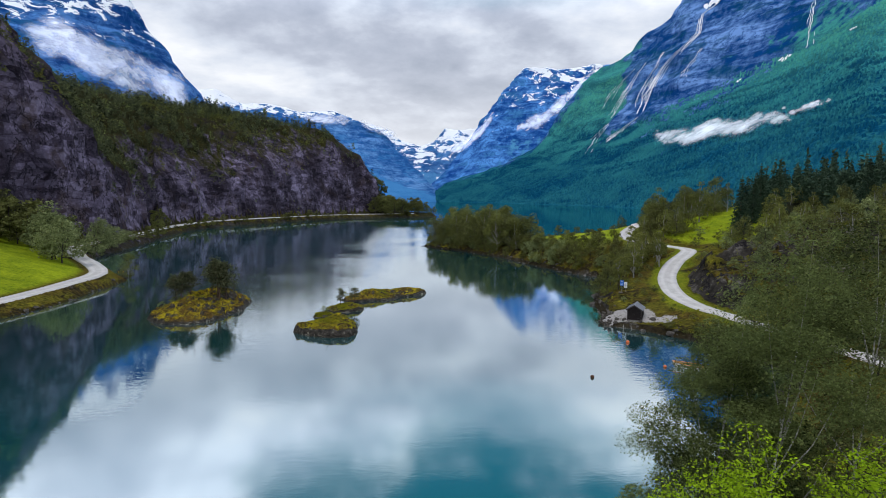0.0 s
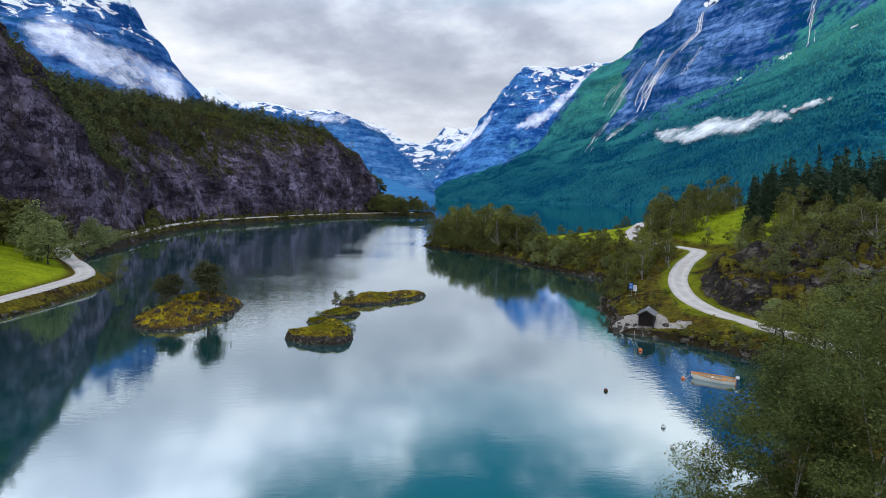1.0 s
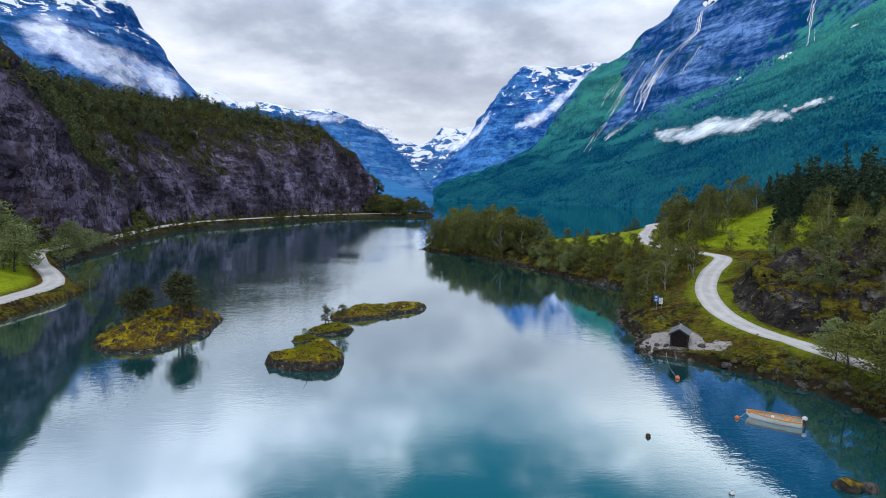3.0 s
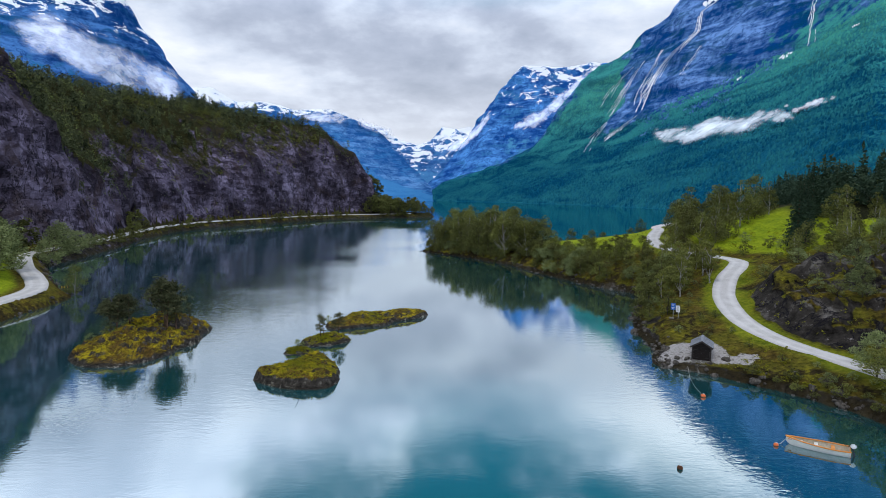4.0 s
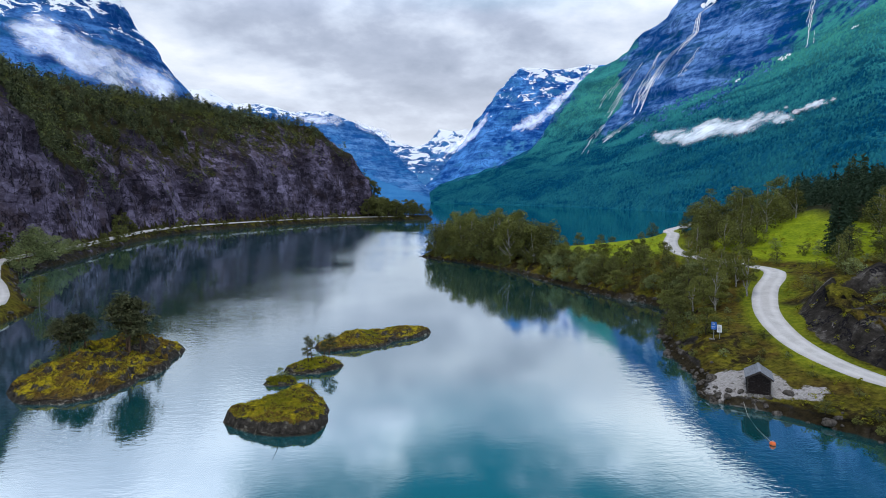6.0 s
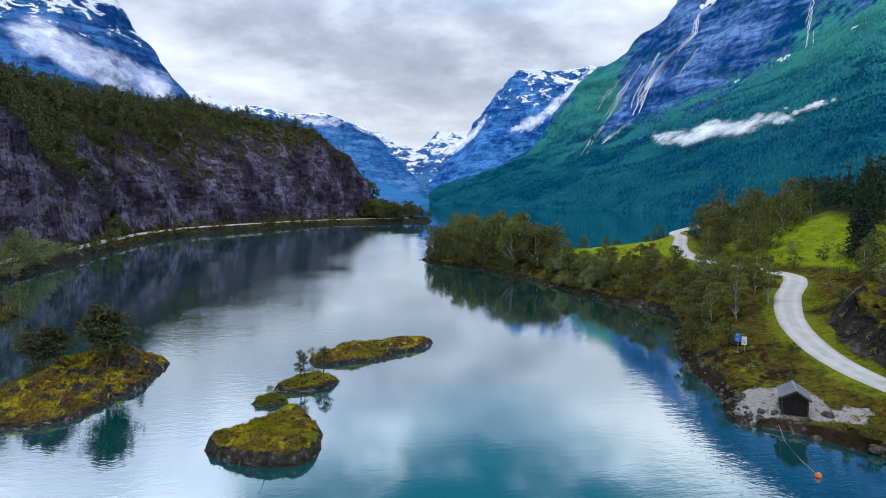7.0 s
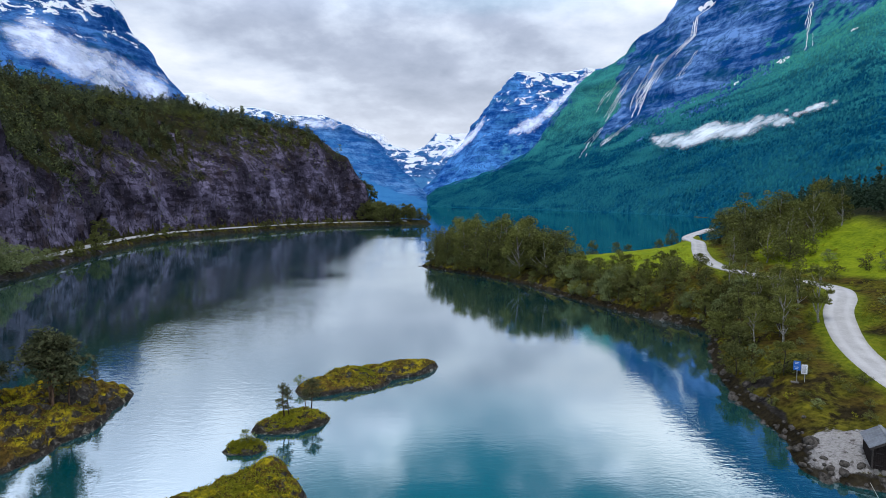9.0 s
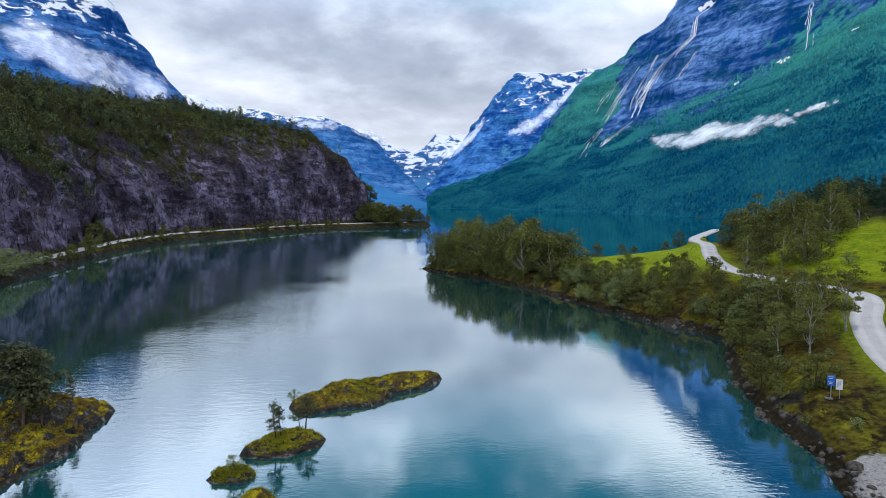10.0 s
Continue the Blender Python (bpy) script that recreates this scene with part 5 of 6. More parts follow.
# the copse beyond the bend
for x, y in scatter(20, 4, (76, 104, 160, 196), lambda x, y, h, d, left, dr, sr, e, dl, sl, wall: (dr > 3.5) & (sr > 0) & (d > 2), 3.4):
    (ALDER if rnd.random() < 0.5 else BIRCH).place(x, y, rnd.uniform(0.8, 1.2), group="copse beyond the bend")
BIRCH.place(83, 176.5, 1.3, group="copse beyond the bend")
for x, y in scatter(11, 14, (72, 82, 150, 172), lambda x, y, h, d, left, dr, sr, e, dl, sl, wall: (dr > 3.6) & (sr > 0) & (y > 146 + (x - 70) * 0.8), 2.6):
    (ALDER if rnd.random() < 0.5 else BIRCH).place(x, y, rnd.uniform(0.6, 0.95), group="copse beyond the bend")
for x, y in scatter(14, 5, (58, 100, 176, 236), lambda x, y, h, d, left, dr, sr, e, dl, sl, wall: (dr > 4) & (d > 2) & (d < 14), 7):
    ALDER.place(x, y, rnd.uniform(0.5, 0.8), group="trees along the water")
# the hillside above the road
for x, y in scatter(120, 6, (56, 150, 52, 165), lambda x, y, h, d, left, dr, sr, e, dl, sl, wall: (~left) & (sr > 0) & (e > 11 + 5 * fbm(x * 0.1, y * 0.1, 2, 8)) & (e < 75) & ((y < 124) | (e > 33 + 0.12 * (y - 124))), 3.9):
    (BIRCH, BIRCH, ALDER, WILLOW)[rnd.randrange(4)].place(x, y, rnd.uniform(0.7, 1.1) * (1 if y < 92 else 0.6), group="trees on the hillside")
for x, y in scatter(70, 7, (52, 110, 60, 150), lambda x, y, h, d, left, dr, sr, e, dl, sl, wall: (sr > 0) & (e > 2.5) & (e < 24) & ~((y > 84) & (y < 104) & (e < 7)), 3.2):
    SHRUB.place(x, y, rnd.uniform(0.5, 1.1))
for x, y, s in [(97, 150, 0.95), (100.5, 153, 1.05), (94, 146, 0.75), (104, 150, 0.9), (110, 128, 0.9), (114, 132, 1.0)]:
    SPRUCES.place(x, y, s)
for x, y, s in [(81, 129, 0.75), (75, 124, 0.5), (90, 131, 0.8), (94, 137, 0.85), (70.5, 117, 0.55), (86, 124, 0.7), (79.5, 120, 0.6)]:
    (ALDER if rnd.random() < 0.7 else BIRCH).place(x, y, s, group="trees on the hillside")
for x, y, s in [(83.5, 134.5, 1.15), (85.6, 136.2, 0.95)]:
    SPRUCES.place(x, y, s)
# the near bank
for x, y in scatter(20, 8, (45, 66, 40, 84), lambda x, y, h, d, left, dr, sr, e, dl, sl, wall: (~left) & (d > 1.2) & (dr > 3.0) & (y < 66 + (x - 47) * 1.3), 3.0):
    NEARBY.place(x, y, rnd.uniform(0.5, 0.9))
for x, y in scatter(24, 18, (12, 40, 20, 50), lambda x, y, h, d, left, dr, sr, e, dl, sl, wall: (~left) & (d > 1.6) & (dr > 5), 2.6):
    THICKET.place(x, y, rnd.uniform(0.6, 1.05), group="undergrowth on the near bank")
for x, y, s in [(49.2, 74, 0.8), (50, 70.5, 1.0), (49, 66.5, 0.95), (50.6, 77.5, 0.65), (48.3, 63, 0.9), (47.5, 60, 0.8)]:
    NEARBY.place(x, y, s)
for x, y in scatter(30, 19, (34, 50, 48, 86), lambda x, y, h, d, left, dr, sr, e, dl, sl, wall: (~left) & (d > 0.1) & (d < 1.8), 1.3):
    SHRUB.place(x, y, rnd.uniform(0.3, 0.7), group="shrubs at the waterline")
for x, y in scatter(60, 9, (30, 60, 46, 128), lambda x, y, h, d, left, dr, sr, e, dl, sl, wall: (~left) & (d > 1.0) & (dr > 3) & (np.hypot(x - 39, y - 92) > 6.5) & (sr < 0), 1.8):
    SHRUB.place(x, y, rnd.uniform(0.16, 0.5))
for x, y, s in [(42.5, 112.5, 0.8), (44.5, 115.5, 1.0), (41.5, 110.5, 0.6), (46, 113, 0.5)]:
    SHRUB.place(x, y, s)
# the far bank below the cliff
for x, y, s in [(-81, 153.4, 1.4), (-84.5, 155.5, 1.2), (-89, 165, 1.75), (-94, 172, 1.7), (-101, 186, 1.4), (-86, 160, 1.05), (-98, 178, 1.4)]:
    WILLOW.place(x, y, s, group="willows by the meadow")
for x, y, s in [(-99.2, 209, 1.25), (-101, 216, 1.35), (-100.5, 224, 1.1), (-96.5, 201.5, 1.05), (-103, 232, 0.85), (-103.5, 240, 0.7), (-104.5, 248, 0.55)]:
    WILLOW.place(x, y, s, group="willows by the water")
BIRCH.place(-64.6, 151.4, 0.7, group="willows by the water")
SHRUB.place(-64.8, 148.5, 0.7)
for x, y in scatter(60, 10, (-160, -98, 110, 222), lambda x, y, h, d, left, dr, sr, e, dl, sl, wall: left & (sl < 0) & (dl > 4) & (wall < 6) & (x < -96 - (y - 150) * 0.12) & (wall > -1) & (x < -104 + np.maximum(0, 175 - y) * -0.3), 3.2):
    FARTREE.place(x, y, rnd.uniform(1.1, 1.7), group="trees at the foot of the cliff")
for x, y in scatter(90, 11, (-130, 20, 250, 620), lambda x, y, h, d, left, dr, sr, e, dl, sl, wall: left & (d > 0.3) & (d < 3.2), 5):
    FARTREE.place(x, y, rnd.uniform(0.25, 0.75) * (1 if rnd.random() < 0.85 else 1.5), group="trees along the shore road")
for x, y in scatter(40, 12, (-14, 54, 586, 668), lambda x, y, h, d, left, dr, sr, e, dl, sl, wall: left & (d > 1.5) & (wall < 9), 5.5):
    FARTREE.place(x, y, rnd.uniform(1.5, 2.4) * (1 if x < 32 else 0.7), group="trees on the far headland")
for x, y, s in [(-121.8, 322, 1.15), (-123, 327, 1.0), (-121.5, 334, 0.8)]:
    FARTREE.place(x, y, s, group="trees along the shore road")
# islet trees
for x, y, s, w in [(-9.1, 106.4, 1.0, 0), (-8.7, 106.6, 0.85, 0), (-6.8, 108.9, 1.0, 1), (-7.3, 108.6, 0.6, 1), (-31.4, 108.8, 2.2, 2), (-30.6, 108.2, 1.9, 2), (-30, 109.8, 1.3, 1),
                   (-29.6, 114.2, 0.75, 0), (-36.8, 106.8, 1.5, 2), (-38.2, 107.6, 1.5, 2), (-35.6, 108.2, 1.4, 2), (-33.0, 112.5, 1.5, 2)]:
    PINES.place(x, y, s, islet_top(x, y) - 0.05, w)
for x, y, s in [(-37.5, 106.2, 0.8), (-36.2, 108, 0.6), (-31, 110, 0.5), (-11.4, 101.3, 0.5), (-10.2, 95.4, 0.25), (-9.0, 117.6, 0.5), (-39.6, 105.2, 0.5)]:
    SHRUB.place(x, y, s, islet_top(x, y) - 0.05, group="shrubs on the islets")

for stock in (BIRCH, ALDER, WILLOW, SHRUB, PINES, SPRUCES, FARTREE, NEARBY, SLIM, THICKET):
    stock.close()


# ---- large trees close by ----
def big_tree(name, x, y, shape, bark, leaf, label, group):
    root = tree_thing(name, shape, bark, leaf, label)
    root.matrix_world = pose(x, y, ground_z(x, y))
    tagged(root, group=group)


NEAR = "tall birch with fine drooping leaves by the water"
FINE = dict(lobes=(0.19, 0.34), level=0.62, stout=0.3, flat=0.45, corners=4)
big_tree("birch_tree", 15.5, 22.5, broadleaf(701, 19.3, 3.9, 60000, 0.046, 0.06, 82, 0.12, inner=10000, **FINE), BIRCH_BARK, NEAR_LEAF, NEAR, "tall trees close by")
big_tree("birch_tree", 20.5, 24.0, broadleaf(702, 19.8, 4.2, 60000, 0.046, 0.06, 82, 0.12, inner=10000, **FINE), BIRCH_BARK, NEAR_LEAF, NEAR, "tall trees close by")
big_tree("birch_tree", 15.4, 27.3, broadleaf(703, 14.8, 3.7, 46000, 0.046, 0.04, 66, 0.14, inner=10000, **FINE), BIRCH_BARK, NEAR_LEAF, NEAR, "tall trees close by")
big_tree("birch_tree", 14.1, 24.6, broadleaf(707, 16.0, 2.5, 46000, 0.046, 0.04, 60, 0.12, inner=9000, **FINE), BIRCH_BARK, NEAR_LEAF, NEAR, "tall trees close by")
big_tree("maple_tree", 10.6, 17.2, broadleaf(704, 12.7, 3.3, 15000, 0.056, 0.15, 70, inner=1200, **FINE), GREY_BARK, MAPLE_LEAF, "bright green maple tree below the birches", "tall trees close by")
big_tree("maple_tree", 15.2, 16.8, broadleaf(705, 12.9, 3.5, 15000, 0.056, 0.15, 70, inner=1200, **FINE), GREY_BARK, MAPLE_LEAF, "bright green maple tree below the birches", "tall trees close by")
big_tree("alder_tree", 8.7, 21.6, broadleaf(706, 10.4, 1.7, 7500, 0.05, 0.2, 40, inner=600, **FINE), GREY_BARK, NEAR_LEAF, "slender dark tree leaning over the water", "tall trees close by")


# ---- woods that nobody could count ----
def woods(name, label, places, shapes, leaf, seed):
    rng = np.random.default_rng(seed)
    verts, faces, base = [], [], 0
    for x, y, z, s in places:
        v, f = shapes[rng.integers(len(shapes))]
        a = rng.uniform(0, 6.28)
        c, q = math.cos(a) * s, math.sin(a) * s
        w = np.stack([v[:, 0] * c - v[:, 1] * q + x, v[:, 0] * q + v[:, 1] * c + y, v[:, 2] * s * rng.uniform(0.85, 1.2) + z], -1)
        verts.append(w), faces.append(f + base)
        base += len(v)
    me = mesh_of(name, np.concatenate(verts), np.concatenate(faces), [leaf], shade=False)
    return tagged(new(name, me), label, "woods", kind="stuff")


def spread(n, seed, area, rule):
    rng = np.random.default_rng(seed)
    x, y = rng.uniform(area[0], area[1], n), rng.uniform(area[2], area[3], n)
    h, d, left, dr, sr, e, crag, dl, sl, wall, wooded = terrain(x, y, True)
    sl_ = np.hypot(terrain(x + 1, y) - h, terrain(x, y + 1) - h)
    keep = rule(x, y, h, d, left, dr, sr, e, dl, wall, sl_, wooded, rng.random(n))
    return x[keep], y[keep], h[keep], rng.random(keep.sum())


def light_tree(shape, h):
    """A small tree for the woods: a bare stem and leaf blades."""
    v, q = tube([(0, 0, -0.5), (0, 0, h * 0.8)], [0.11, 0.04], 3)
    return joined([(v, np.vstack([q[:, :3], q[:, [0, 2, 3]]])), shape[1]])


def cliff_rule(x, y, h, d, left, dr, sr, e, dl, wall, s, wooded, u):
    return left & (wall > 3) & (u < (0.2 * wooded + 0.025) * np.sqrt(1 + s * s) * smooth(6.5, 3.5, s))


x, y, h, q = spread(46000, 21, (-280, 20, 150, 680), cliff_rule)
woods("cliff_pines", "pines and birches crowding the cliff top", zip(x, y, h - 0.3, 0.5 + 0.9 * q ** 1.5),
      [light_tree(pine(801 + i, 7, 1.9, 46, 0.42, 0.36), 7) for i in range(5)] + [light_tree(broadleaf(811 + i, 6, 1.9, 42, 0.56, 0.1, 14), 6) for i in range(3)], CLIFF_LEAF, 31)
x, y, h, q = spread(40000, 22, (-200, 10, 130, 640), lambda x, y, h, d, left, dr, sr, e, dl, wall, s, wooded, u: left & (wall > 2) & (
    u < (0.5 + 0.25 * wooded) * smooth(-0.1, 0.25, fbm(x * 0.035, y * 0.035, 3, 61) + 0.25 * fbm(x * 0.2, y * 0.2, 2, 62)) * smooth(7.0, 3.0, s)))
woods("cliff_scrub", "green scrub in the clefts of the cliff", zip(x, y, h - 0.3, 0.5 + 0.6 * q), [broadleaf(821 + i, 3.2, 1.6, 34, 0.38, 0.0, 10)[1] for i in range(4)], BIRCH_LEAF, 32)
x, y, h, q = spread(4600, 23, (100, 420, 135, 420), lambda x, y, h, d, left, dr, sr, e, dl, wall, s, wooded, u: (~left) & (d > 12) & (e > 38) & (u < 0.5))
woods("spruce_wood", "dark spruce wood on the hill", zip(x, y, h, 0.7 + 0.45 * q), [spruce(831 + i, 12, 2.5, 210, 0.55)[1] for i in range(3)], SPRUCE_LEAF, 33)
x, y, h, q = spread(9000, 24, (26, 110, 48, 200), lambda x, y, h, d, left, dr, sr, e, dl, wall, s, wooded, u: (~left) & (d > 0.8) & (dr > 2.6) & (
    np.hypot((x - 39) / 5.5, (y - 92.5) / 6.5) > 1) & ((e < 20) | (y < 120)) & (u < 0.6 * smooth(-0.2, 0.3, fbm(x * 0.2, y * 0.2, 3, 66))))
woods("heath", "low heather and grass tufts on the bank", zip(x, y, h - 0.05, 0.35 + 0.5 * q), [broadleaf(841 + i, 0.8, 0.7, 26, 0.17, 0.0, 6)[1] for i in range(4)], HEATHER, 34)


def make_mountain_forest():
    """Tree tops standing on the green flank of the great mountain."""
    rng = np.random.default_rng(77)
    grid, wood = FLANKS["mountain_right"]
    n = 52000
    i, j = rng.uniform(0, 118, n), rng.uniform(0, grid.shape[1] - 2, n)
    i0, j0 = i.astype(int), j.astype(int)
    fi, fj = (i - i0)[:, None], (j - j0)[:, None]
    p = (grid[i0, j0] * (1 - fi) + grid[i0 + 1, j0] * fi) * (1 - fj) + (grid[i0, j0 + 1] * (1 - fi) + grid[i0 + 1, j0 + 1] * fi) * fj
    w = wood[i0, j0] + 0.45 * fbm(p[:, 0] * 0.006, p[:, 2] * 0.006, 4, 5)
    p = p[(w > 0.55) & (p[:, 2] > 2)]
    h = rng.uniform(3, 6.5, len(p))
    a = np.linspace(0, 2 * math.pi, 4, endpoint=False)
    ring = np.stack([np.cos(a), np.sin(a), 0 * a], -1)
    verts = np.empty((len(p), 9, 3))
    wide = (h * rng.uniform(0.34, 0.55, len(p)))[:, None, None]
    jit = rng.uniform(0.7, 1.3, (len(p), 4, 1))
    verts[:, :4] = p[:, None] + ring * wide * jit - (0, 0, 2)
    verts[:, 4:8] = p[:, None] + ring * wide * 0.8 * jit + np.stack([0 * h, 0 * h, h * 0.6], -1)[:, None]
    verts[:, 8] = p + np.stack([0 * h, 0 * h, h], -1)
    low = [(k, (k + 1) % 4, 4 + (k + 1) % 4) for k in range(4)] + [(k, 4 + (k + 1) % 4, 4 + k) for k in range(4)]
    top = [(4 + k, 4 + (k + 1) % 4, 8) for k in range(4)]
    faces = (np.array(low + top)[None] + 9 * np.arange(len(p))[:, None, None]).reshape(-1, 3)
    k = Mat("mountain_trees")
    lines = k.noise(0.013, 8, 0.62, k.coords((0.3, 0.3, 1.25)), 0.9)
    # tree colours carry the same painted blue haze as the flank
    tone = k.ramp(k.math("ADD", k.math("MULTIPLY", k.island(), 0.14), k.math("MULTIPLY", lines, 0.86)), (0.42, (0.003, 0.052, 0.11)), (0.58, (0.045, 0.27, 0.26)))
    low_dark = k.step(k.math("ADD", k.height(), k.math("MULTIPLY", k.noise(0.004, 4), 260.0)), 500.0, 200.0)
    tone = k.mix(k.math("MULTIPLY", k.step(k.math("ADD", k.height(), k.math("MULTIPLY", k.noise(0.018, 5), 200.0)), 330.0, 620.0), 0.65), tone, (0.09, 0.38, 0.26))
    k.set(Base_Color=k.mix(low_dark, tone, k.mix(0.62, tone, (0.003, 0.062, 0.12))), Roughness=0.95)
    k.put(k.bsdf.inputs["Specular IOR Level"], 0.0)
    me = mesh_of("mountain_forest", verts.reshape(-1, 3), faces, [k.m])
    return tagged(new("mountain_forest", me), "green forest covering the mountain flank, tinted haze-blue", "forest", kind="stuff")


make_mountain_forest()


# ---- the boathouse ----
DARK_WOOD = plain("tarred_boards", (0.026, 0.02, 0.019), 0.8, 0.55, 6.0)
DOOR_WOOD = plain("tarred_door", (0.024, 0.018, 0.017), 0.75, 0.5, 7.0)
TRIM_WOOD = plain("weathered_trim", (0.07, 0.06, 0.055), 0.8, 0.4, 6.0)
ROOFING = plain("grey_roof_sheet", (0.26, 0.275, 0.31), 0.6, 0.3, 1.6)
STONE = plain("foundation_stone", (0.26, 0.24, 0.22), 0.9, 0.5, 4.0)
DARK_IRON = plain("dark_iron", (0.05, 0.048, 0.045), 0.6, 0.3, 8.0, 0.4)
STEEL = plain("galvanised_steel", (0.42, 0.43, 0.45), 0.45, 0.2, 8.0, 0.8)


def make_boathouse():
    m = pose(38.6, 89.9, ground_z(38.6, 90.4) - 0.02, 0, 0, -31)
    root = tagged(new("boathouse"), "small dark tarred-wood boathouse with a grey gable roof", "boathouse")
    root.matrix_world = m
    W, D, EAVE, TOP = 2.1, 2.9, 1.72, 2.36

    def boards(name, a, b, tops, thick=0.04, mat=DARK_WOOD, step=0.14):
        """A wall of upright boards from a to b; tops gives the height along it."""
        bm = bmesh.new()
        a, b = Vector(a), Vector(b)
        n = max(2, round((b - a).length / step))
        ang = math.atan2(b.y - a.y, b.x - a.x)
        for i in range(n):
            t0, t1 = i / n, (i + 1) / n
            h = min(tops(t0), tops(t1))
            c = a.lerp(b, (t0 + t1) / 2)
            w = (b - a).length / n - 0.008
            box(bm, Matrix.Translation((c.x, c.y, c.z + h / 2)) @ Matrix.Rotation(ang, 4, "Z"), w, thick + 0.012 * (i % 2), h)
        return part(name, bm, mat, root)

    gable = lambda t: EAVE + (TOP - EAVE) * (1 - abs(2 * t - 1))
    boards("front_wall", (-W / 2, 0, 0.08), (W / 2, 0, 0.08), gable)
    boards("back_wall", (-W / 2, D, 0.08), (W / 2, D, 0.08), gable)
    boards("side_wall", (-W / 2, 0.03, 0.08), (-W / 2, D - 0.03, 0.08), lambda t: EAVE)
    boards("side_wall", (W / 2, 0.03, 0.08), (W / 2, D - 0.03, 0.08), lambda t: EAVE)
    for sgn in (-1, 1):
        door = boards("door", (sgn * 0.42 - 0.4, -0.045, 0.1), (sgn * 0.42 + 0.4, -0.045, 0.1), lambda t: 1.62, 0.03, DOOR_WOOD)
        for z in (0.4, 1.35):
            bm = bmesh.new()
            box(bm, Matrix.Translation((sgn * 0.62, -0.085, z)), 0.5, 0.02, 0.06, 0.005)
            part("hinge", bm, DARK_IRON, door, "black iron strap hinge")
    bm = bmesh.new()
    box(bm, Matrix.Translation((0.0, -0.085, 0.95)), 0.1, 0.04, 0.16, 0.01)
    part("latch", bm, DARK_IRON, root)
    for sgn in (-1, 1):
        bm = bmesh.new()
        run, rise = W / 2 + 0.28, (TOP - EAVE) * (W / 2 + 0.28) / (W / 2)
        length, ang = math.hypot(run, rise), math.atan2(rise, run)
        mid = Matrix.Translation((sgn * run / 2, D / 2, TOP + 0.17 - rise / 2)) @ Matrix.Rotation(sgn * ang, 4, "Y")
        box(bm, mid, length, D + 0.6, 0.06, 0.012)
        roof = part("roof", bm, ROOFING, root, "grey roof sheet")
        for i in range(9):
            bm = bmesh.new()
            y = -0.26 + i * (D + 0.5) / 8
            box(bm, mid @ Matrix.Translation((0, y - D / 2, 0.045)), length - 0.02, 0.035, 0.03)
            part("roof_rib", bm, ROOFING, roof)
        for y in (-0.31, D + 0.31):
            bm = bmesh.new()
            box(bm, mid @ Matrix.Translation((0, y - D / 2, -0.07)), length, 0.035, 0.17, 0.005)
            part("bargeboard", bm, TRIM_WOOD, root)
    bm = bmesh.new()
    box(bm, Matrix.Translation((0, D / 2, TOP + 0.215)), 0.26, D + 0.62, 0.035, 0.01)
    part("ridge_cap", bm, ROOFING, root)
    for x in (-W / 2, W / 2):
        for y in (0, D):
            bm = bmesh.new()
            box(bm, Matrix.Translation((x, y + (-0.02 if y == 0 else 0.02), 0.08 + EAVE / 2)), 0.11, 0.11, EAVE, 0.008)
            part("corner_post", bm, TRIM_WOOD, root)
    rng = random.Random(4)
    for i in range(14):
        side = i // 4
        t = (i % 4 + 0.5) / 4
        x, y = [(-W / 2 + t * W, -0.02), (W / 2, t * D), (-W / 2 + t * W, D), (-W / 2, t * D)][side % 4]
        bm = bmesh.new()
        box(bm, pose(x, y, -0.12, 0, 0, rng.uniform(-9, 9)), rng.uniform(0.34, 0.55), 0.3, 0.42, 0.06)
        part("foundation_stone", bm, STONE, root)


make_boathouse()


# ---- the boat ----
HULL = plain("white_hull", (0.74, 0.73, 0.70), 0.35, 0.12, 2.0)
ORANGE = plain("orange_paint", (0.72, 0.26, 0.02), 0.4, 0.2, 3.0)
INNER = plain("pale_inner_boat", (0.55, 0.47, 0.36), 0.6, 0.3, 4.0)
DARK = plain("black_plastic", (0.03, 0.03, 0.035), 0.5, 0.3, 5.0)
COWL = plain("white_cowl", (0.8, 0.8, 0.8), 0.3, 0.1, 4.0)


